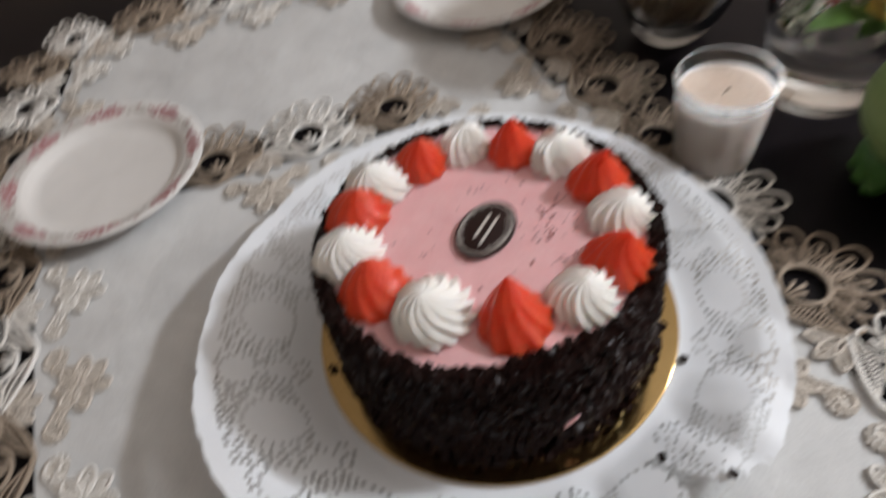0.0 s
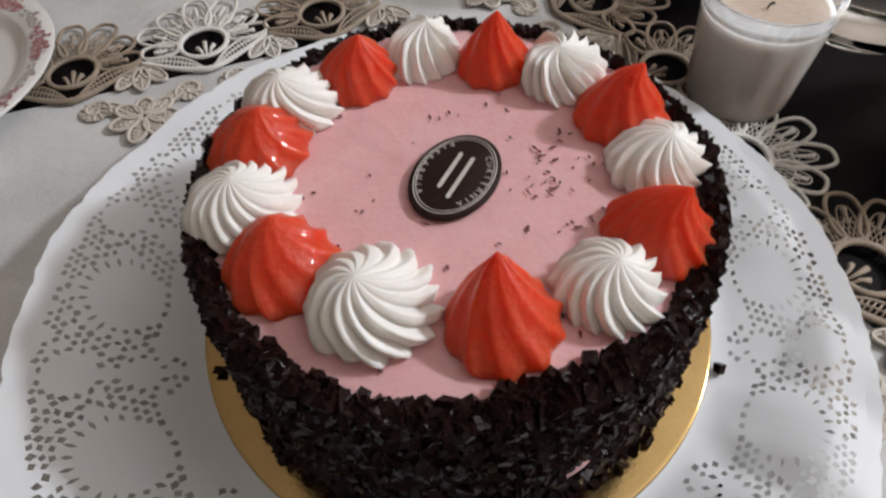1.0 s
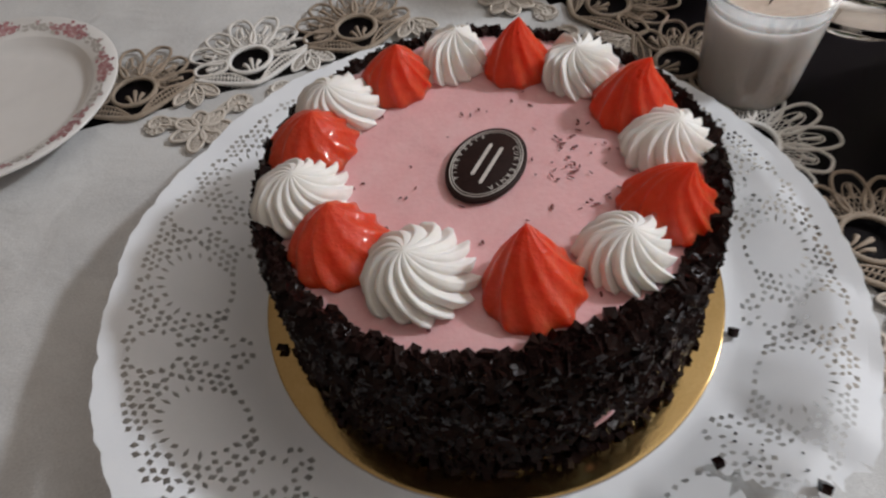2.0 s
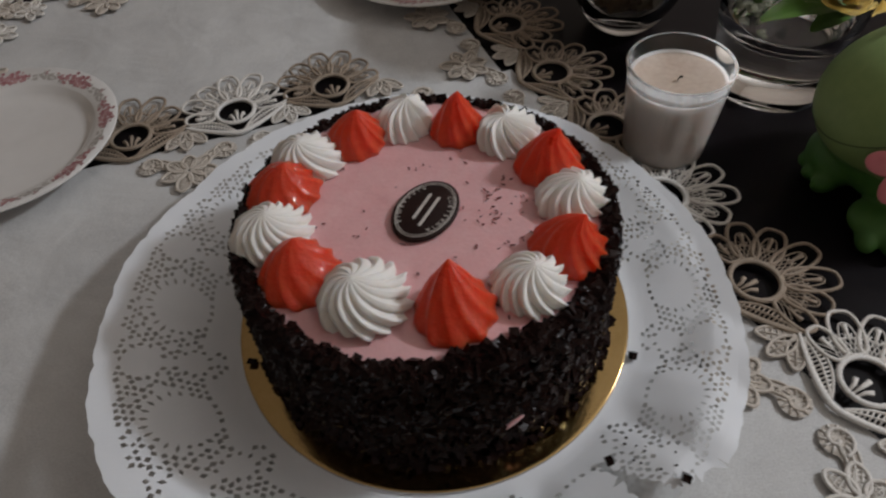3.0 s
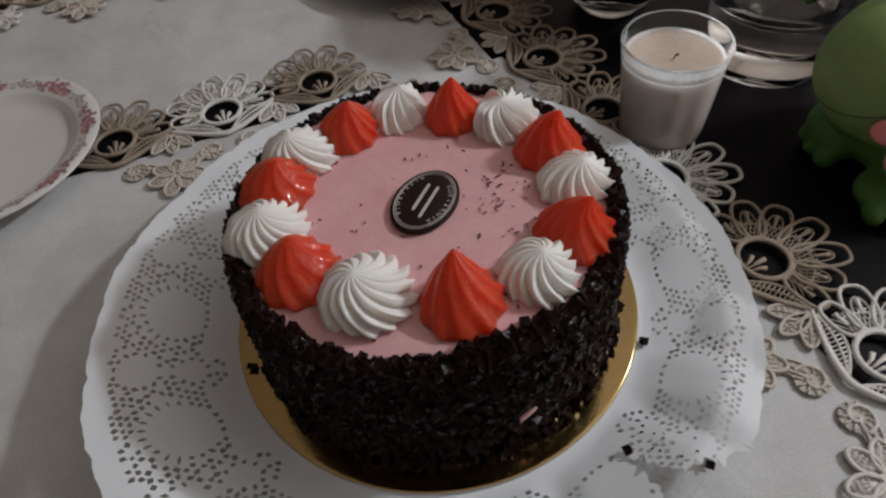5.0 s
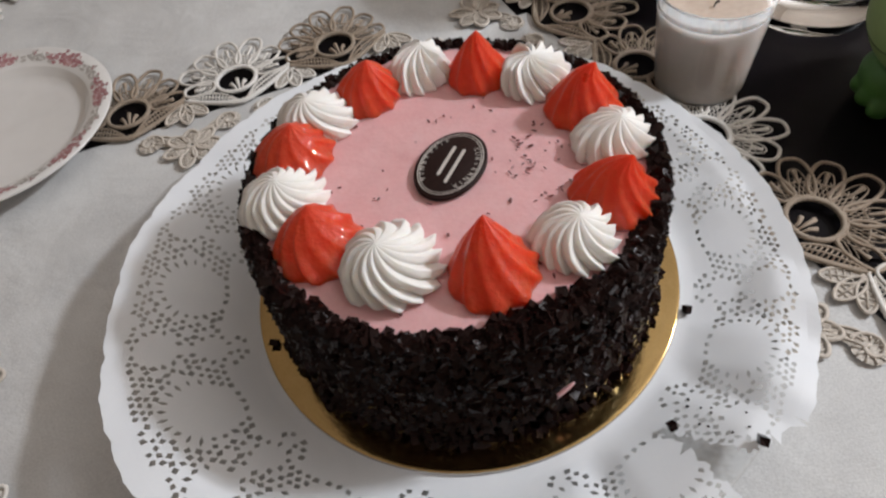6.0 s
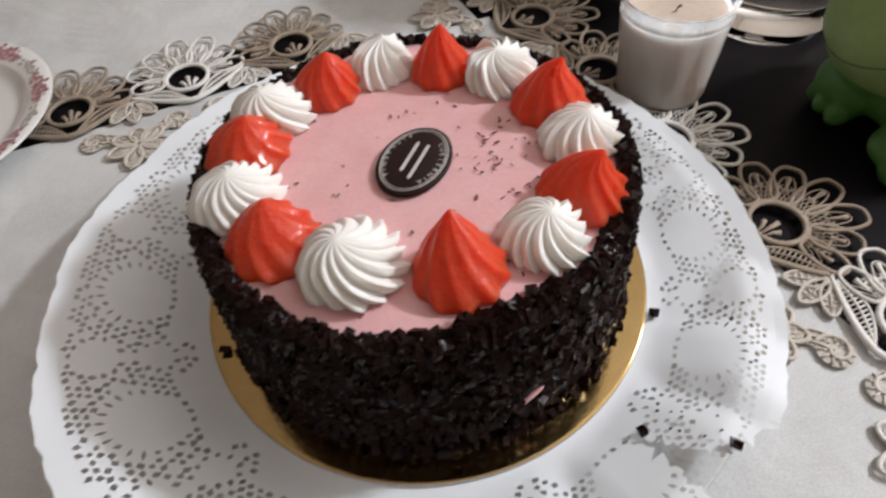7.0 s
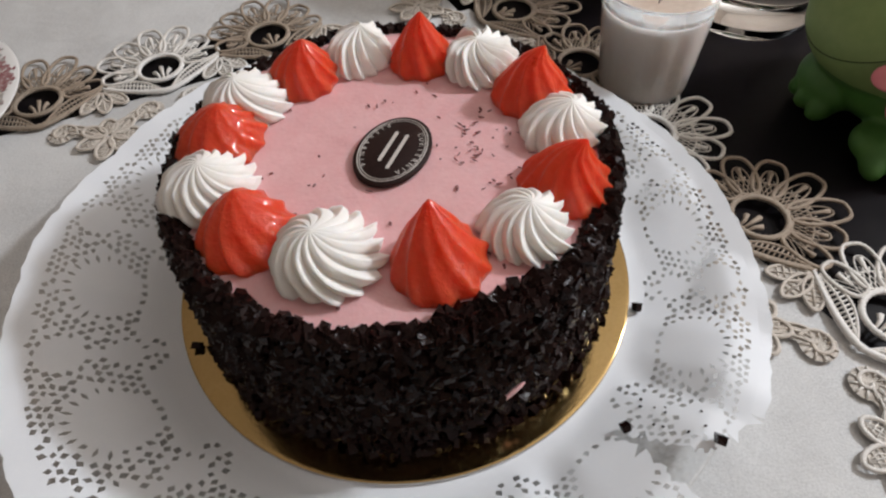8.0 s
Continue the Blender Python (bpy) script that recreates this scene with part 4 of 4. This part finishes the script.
# ---- dessert plates ----
def dessert_plate(x, y, turn):
    top = thing("dessert_plate", "white porcelain dessert plate with pink rose rim", "plate", (x, y, 0.0012), "dessert plates")
    part("dish", lathe([(0, 0.0020), (0.050, 0.0020), (0.053, 0.0), (0.056, 0.0), (0.060, 0.0026), (0.069, 0.0062), (0.075, 0.0110), (0.0910, 0.0162), (0.0925, 0.0176), (0.0915, 0.0188), (0.0740, 0.0142), (0.0725, 0.0132), (0.0685, 0.0090), (0.0640, 0.0066), (0.059, 0.0056), (0, 0.0052)], 128), PORCELAIN, top)
    rnd = random.Random(5)

    def on_rim(r, a):
        z = 0.0142 + (r - 0.074) / 0.0175 * 0.0046 + 0.0003
        return (r * math.cos(a), r * math.sin(a), z)

    for name, material, label in (("rose_spray", ROSE_PRINT, "printed pink roses"), ("leaf_spray", LEAF_PRINT, "printed grey leaves")):
        verts, faces = [], []
        for _ in range(64 if name == "rose_spray" else 52):
            if name == "rose_spray":
                a, r = rnd.gauss(0, 0.100), 0.0822 + rnd.gauss(0, 0.0029)
                size = rnd.uniform(0.0014, 0.0027)
            else:
                a, r = rnd.uniform(0.17, 0.62), 0.0822 + rnd.gauss(0, 0.0026)
                size = rnd.uniform(0.0008, 0.0019)
            if not 0.0762 < r < 0.0890:
                continue
            first, spin, up = len(verts), rnd.uniform(0, 6.28), 0.00012 * rnd.random()
            for k in range(7):
                b = 2 * math.pi * k / 7 + spin
                f = size * rnd.uniform(0.6, 1.15)
                q = on_rim(r + f * math.cos(b), a + f * math.sin(b) / r)
                verts.append((q[0], q[1], q[2] + up))
            faces.append(tuple(range(first, first + 7)))
        base = link(name, verts, faces, material, top, label)
        for k in range(1, 8):
            ob = new(name, base.data)
            ob.parent, ob.rotation_euler = top, (0, 0, k * math.pi / 4)
            tagged(ob, label)
    top.rotation_euler, top.scale = (0, 0, radians(turn)), (0.88, 0.88, 0.88)
    return top


dessert_plate(-0.2912, 0.1735, 12)
dessert_plate(0.0205, 0.3762, 30)

# ---- candle in a glass ----
candle = thing("glass_candle", "cream candle with burnt wick in a clear glass cup", "candle", (0.1630, 0.1205, TABLE_Z + 0.0002))
part("glass_cup", lathe([(0, 0.0), (0.0232, 0.0), (0.0252, 0.0014), (0.0268, 0.010), (0.0321, 0.0670), (0.0328, 0.0684), (0.0320, 0.0696), (0.0308, 0.0686), (0.0254, 0.0080), (0.0236, 0.0062), (0, 0.0060)], 96), CLEAR, candle, "clear thick-walled glass cup").visible_shadow = False
part("wax", lathe([(0, 0.0052), (0.0238, 0.0052), (0.0259, 0.0078), (0.0303, 0.0570), (0.0300, 0.0585), (0.0278, 0.0576)], 96), WAX, candle, "cream candle wax")
part("melted_top", lathe([(0.0279, 0.0576), (0.020, 0.0562), (0.010, 0.0556), (0, 0.0556)], 96, 0.05), WAX_TOP, candle, "tan melted wax top")
out = ([], [])
tube(out, [(0.0, 0.0, 0.0550), (0.0002, 0.0, 0.0572), (0.0013, -0.0004, 0.0590), (0.0024, -0.0002, 0.0586)], 0.0009, False, 6)
link("wick", out[0], out[1], SOOT, candle, "short burnt black wick")


# ---- vase, bowl ----
def rose(material, at, size, seed, name="rose_head"):
    rnd = random.Random(seed)
    verts, faces = [], []
    for layer in range(4):
        for k in range(5):
            mid = 2 * math.pi * (k + 0.5 * layer) / 5 + rnd.uniform(-0.2, 0.2)
            reach, first = size * (0.28 + 0.24 * layer), len(verts)
            for j in range(5):
                for i in range(6):
                    s, t = i / 5 * 2 - 1, j / 4
                    a = mid + s * 0.75
                    r = reach * (0.35 + 0.65 * t ** 0.7) * (1 - 0.16 * s * s * t)
                    verts.append((at[0] + r * math.cos(a), at[1] + r * math.sin(a), at[2] + size * (0.75 - 0.12 * layer) * t - 0.10 * size * layer * t * t + 0.05 * size * rnd.random()))
            for j in range(4):
                for i in range(5):
                    q = first + j * 6 + i
                    faces.append((q, q + 1, q + 7, q + 6))
    return verts, faces


def leaf_mesh(at, turn, tilt, length, width, seed):
    verts, faces = [], []
    m = pose(*at, 0, tilt, turn)
    for j in range(9):
        for i in range(5):
            t, s = j / 8, i / 2 - 1
            w = width * math.sin(math.pi * min(1, t * 0.94 + 0.04)) ** 0.8
            verts.append(m @ Vector((length * t, w * s, 0.12 * length * math.sin(3 * t) + 0.25 * w * abs(s) + 0.03 * length * noise.noise((5 * t, 3 * s, seed)))))
    for j in range(8):
        for i in range(4):
            q = j * 5 + i
            faces.append((q, q + 1, q + 6, q + 5))
    return verts, faces


VASE_AT = (0.2620, 0.1875, TABLE_Z + 0.0002)
vase = tagged(part("glass_vase", lathe([(0, 0.0), (0.0415, 0.0), (0.0432, 0.0015), (0.0440, 0.010), (0.0428, 0.020), (0.0432, 0.028), (0.0475, 0.060), (0.0540, 0.120), (0.0560, 0.150), (0.0548, 0.151), (0.0526, 0.120), (0.0456, 0.062), (0.0405, 0.046), (0.030, 0.0395), (0.012, 0.0375), (0, 0.0372)], 96), CLEAR, None, "heavy clear glass vase with flowers inside on the table"), category="vase")
vase.location = VASE_AT
vase.visible_shadow = False
for i, (material, dx, dy, dz, size, label) in enumerate((
        (PETAL_RED, 0.010, 0.004, 0.064, 0.021, "red rose head inside the glass vase"),
        (PETAL_WHITE, 0.004, -0.010, 0.066, 0.013, "cream rose bud inside the glass vase"),
        (PETAL_YELLOW, 0.036, -0.016, 0.064, 0.017, "yellow rose head inside the glass vase"),
        (PETAL_YELLOW, 0.034, 0.010, 0.074, 0.020, "yellow rose head inside the glass vase"),
        (PETAL_YELLOW, 0.008, 0.028, 0.094, 0.022, "yellow rose head inside the glass vase"),
        (PETAL_RED, -0.020, 0.018, 0.104, 0.021, "red rose head inside the glass vase"),
        # unseen heads added at the rim so that the bouquet shades the lace
        (PETAL_WHITE, -0.004, -0.018, 0.128, 0.022, "unseen cream rose head at the vase rim, added to shade the lace"),
        (PETAL_YELLOW, -0.024, -0.006, 0.138, 0.020, "unseen yellow rose head at the vase rim, added to shade the lace"),
        (PETAL_RED, 0.012, 0.022, 0.142, 0.023, "unseen red rose head at the vase rim, added to shade the lace"),
        (PETAL_YELLOW, 0.016, -0.030, 0.076, 0.017, "yellow rose head inside the glass vase"),
        (PETAL_WHITE, 0.030, 0.000, 0.094, 0.022, "cream rose head with open petals inside the vase"))):
    v, f = rose(material, (0, 0, 0), size, 40 + i)
    ob = tagged(link("rose_head", v, f, material, None, label), category="flower", group="flowers in the vase")
    ob.location = (VASE_AT[0] + dx, VASE_AT[1] + dy, VASE_AT[2] + dz)
for i, (dx, dy, dz, turn, tilt, length, width) in enumerate((
        (-0.030, -0.018, 0.060, -6, -3, 0.062, 0.0130), (-0.026, 0.004, 0.054, 28, -4, 0.050, 0.0100), (0.000, -0.030, 0.056, 15, -6, 0.036, 0.0090),
        (-0.010, 0.012, 0.050, 60, -14, 0.034, 0.0080), (-0.030, 0.022, 0.058, 8, -12, 0.066, 0.0150), (-0.036, 0.008, 0.070, 20, -22, 0.058, 0.0130),
        # these higher leaves are added to thicken the shadow on the lace
        (-0.022, 0.032, 0.072, -20, -18, 0.056, 0.0140), (-0.034, 0.000, 0.094, 10, -24, 0.056, 0.0140), (-0.028, 0.024, 0.112, -14, -16, 0.058, 0.0150), (-0.012, -0.034, 0.098, 40, -20, 0.052, 0.0130))):
    v, f = leaf_mesh((0, 0, 0), turn, tilt, length, width, i)
    ob = tagged(link("leaf", v, f, LEAF, None, "broad green leaf under the flowers in the vase"), category="leaf", group="leaves in the vase")
    ob.location = (VASE_AT[0] + dx, VASE_AT[1] + dy, VASE_AT[2] + dz)
rnd_beads, bm = random.Random(17), bmesh.new()
for _ in range(60):
    a, h = rnd_beads.uniform(2.0, 3.9), rnd_beads.random()
    r = (0.022 + 0.016 * rnd_beads.random() + 0.004 * h)
    made = bmesh.ops.create_icosphere(bm, subdivisions=1, radius=rnd_beads.uniform(0.0022, 0.0040))["verts"]
    for q in made:
        q.co = q.co * rnd_beads.uniform(0.85, 1.1) + Vector((r * math.cos(a), r * math.sin(a), 0.049 + 0.030 * h))
beads = tagged(part("decorative_pebbles", bm, PEBBLE, None, "small pale glass pebbles inside the vase", False), category="pebbles", kind="stuff")
beads.location = VASE_AT

BOWL_AT = (0.1755, 0.2800, TABLE_Z + 0.0002)
bowl = tagged(part("glass_bowl", lathe([(0, 0.0), (0.0225, 0.0), (0.0245, 0.0008), (0.0300, 0.0070), (0.0345, 0.0140), (0.0415, 0.026), (0.0510, 0.050), (0.0575, 0.080), (0.0640, 0.112), (0.0655, 0.124), (0.0643, 0.1245), (0.0626, 0.112), (0.0560, 0.081), (0.0495, 0.051), (0.0395, 0.028), (0.026, 0.0125), (0, 0.0075)], 96), CLEAR, None, "round clear glass bowl with dried flowers on the table"), category="bowl")
bowl.location = BOWL_AT
spots = []
for _ in range(1500):
    h = rnd.random()
    a, r, z = rnd.uniform(0, 2 * math.pi), min(0.054, 0.022 + 0.060 * h) * math.sqrt(rnd.random()), 0.026 + 0.095 * h
    spots.append((r * math.cos(a), r * math.sin(a), z, a))
v, f = chips(spots, rnd, 0.009, 0.018)
dried = tagged(link("dried_petals", v, f, DRIED, None, "dark brown dried petals filling the glass bowl", False, "stuff"), category="potpourri")
dried.location = BOWL_AT


# ---- frog figurine: one mesh ----
def blob(bm, at, size, slot=0, turn=(0, 0, 0), sub=4):
    made = bmesh.ops.create_icosphere(bm, subdivisions=sub, radius=1.0)["verts"]
    m = pose(*at, *turn) @ Matrix.Diagonal((*size, 1))
    for q in made:
        q.co = m @ q.co
    for face in {fc for q in made for fc in q.link_faces}:
        face.material_index, face.smooth = slot, True
    return made


def frog():
    bm = bmesh.new()
    head, half = Vector((0.0245, 0.005, 0.057)), Vector((0.071, 0.056, 0.048))
    blob(bm, (0.024, -0.002, 0.030), (0.053, 0.048, 0.034))
    blob(bm, head, half, sub=5)
    for side in (-1, 1):
        blob(bm, (0.020, 0.004 + side * 0.026, 0.103), (0.016, 0.014, 0.015))
        blob(bm, (0.019 + side * 0.040, 0.008, 0.016), (0.017, 0.022, 0.016))
        blob(bm, (0.022 + side * 0.030, -0.042, 0.0105), (0.021, 0.018, 0.0105))
        blob(bm, (0.022 + side * 0.024, -0.028, 0.020), (0.014, 0.016, 0.018))
        for k in (-1, 0, 1):
            blob(bm, (0.022 + side * 0.031 + k * 0.0125, -0.0535 - 0.0035 * (k == 0), 0.0070), (0.0064, 0.0105, 0.0070), 0, (0, 0, k * 16), 3)
            blob(bm, (0.019 + side * (0.0500 - 0.0015 * abs(k)), 0.004 + k * 0.0105, 0.0072), (0.0100, 0.0062, 0.0072), 0, (0, 0, side * k * 14), 3)
    rough = bpy.data.meshes.new("frog_rough")
    bm.to_mesh(rough)
    bm.free()
    ob = new("frog_rough", rough)
    fuse = ob.modifiers.new("fuse", "REMESH")
    fuse.mode, fuse.voxel_size = "VOXEL", 0.0014
    even = ob.modifiers.new("even", "SMOOTH")
    even.factor, even.iterations = 0.5, 8
    fused = bpy.data.meshes.new_from_object(ob.evaluated_get(bpy.context.evaluated_depsgraph_get()))
    bpy.data.objects.remove(ob)
    bpy.data.meshes.remove(rough)
    bm = bmesh.new()
    bm.from_mesh(fused)
    bpy.data.meshes.remove(fused)
    # upper head faces take the paler green that holds the light on them
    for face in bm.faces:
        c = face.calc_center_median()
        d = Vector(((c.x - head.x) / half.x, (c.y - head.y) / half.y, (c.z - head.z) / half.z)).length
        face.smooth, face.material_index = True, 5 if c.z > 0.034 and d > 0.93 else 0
    for side in (-1, 1):
        blob(bm, (0.0105, 0.004 + side * 0.026, 0.1085), (0.0085, 0.0085, 0.0085), 4)
        blob(bm, (0.0040, 0.003 + side * 0.026, 0.1110), (0.0030, 0.0042, 0.0042), 1)
    for spot in ((-0.0182, 0.0079, 0.0950), (-0.0145, -0.0082, 0.0955)):
        blob(bm, spot, (0.0016, 0.0016, 0.0008), 1, sub=2)
    lip = []
    for k in range(-16, 17):
        a = k / 16 * 1.05
        z = 0.0445 + 0.025 * a * a
        s = math.sqrt(max(0.0, 1 - ((z - head.z) / half.z) ** 2)) * 0.998
        lip.append((head.x - half.x * s * math.cos(a), head.y - half.y * s * math.sin(a), z))
    out = ([], [])
    tube(out, lip, 0.0005, False, 5)
    added = [bm.verts.new(q) for q in out[0]]
    for fc in out[1]:
        bm.faces.new([added[i] for i in fc]).material_index = 1
    m = pose(-0.0145, -0.0460, 0.0540, 60, 0, -35) @ Matrix.Scale(0.9, 4)
    for k in range(5):
        a = 2 * math.pi * k / 5 + 0.74
        for q in blob(bm, (0, 0, 0), (0.0115, 0.0078, 0.0020), 2, sub=3):
            q.co = m @ (Vector((0.0128 * math.cos(a), 0.0128 * math.sin(a), 0)) + Matrix.Rotation(a, 3, "Z") @ q.co)
    for q in blob(bm, (0, 0, 0), (0.0054, 0.0054, 0.0030), 3, sub=3):
        q.co = m @ (q.co + Vector((0, 0, 0.001)))
    me = bpy.data.meshes.new("frog_figurine")
    bm.to_mesh(me)
    bm.free()
    for material in (FROG_GREEN, FROG_DARK, FLOWER_PINK, FLOWER_ORANGE, PORCELAIN, FROG_HEAD_LIT):
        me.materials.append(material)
    return tagged(new("frog_figurine", me), "matt green ceramic frog figurine holding a pink flower", "figurine")


figurine = frog()
figurine.matrix_world = pose(0.2800, 0.0720, TABLE_Z + 0.0004, 0, 0, -6)
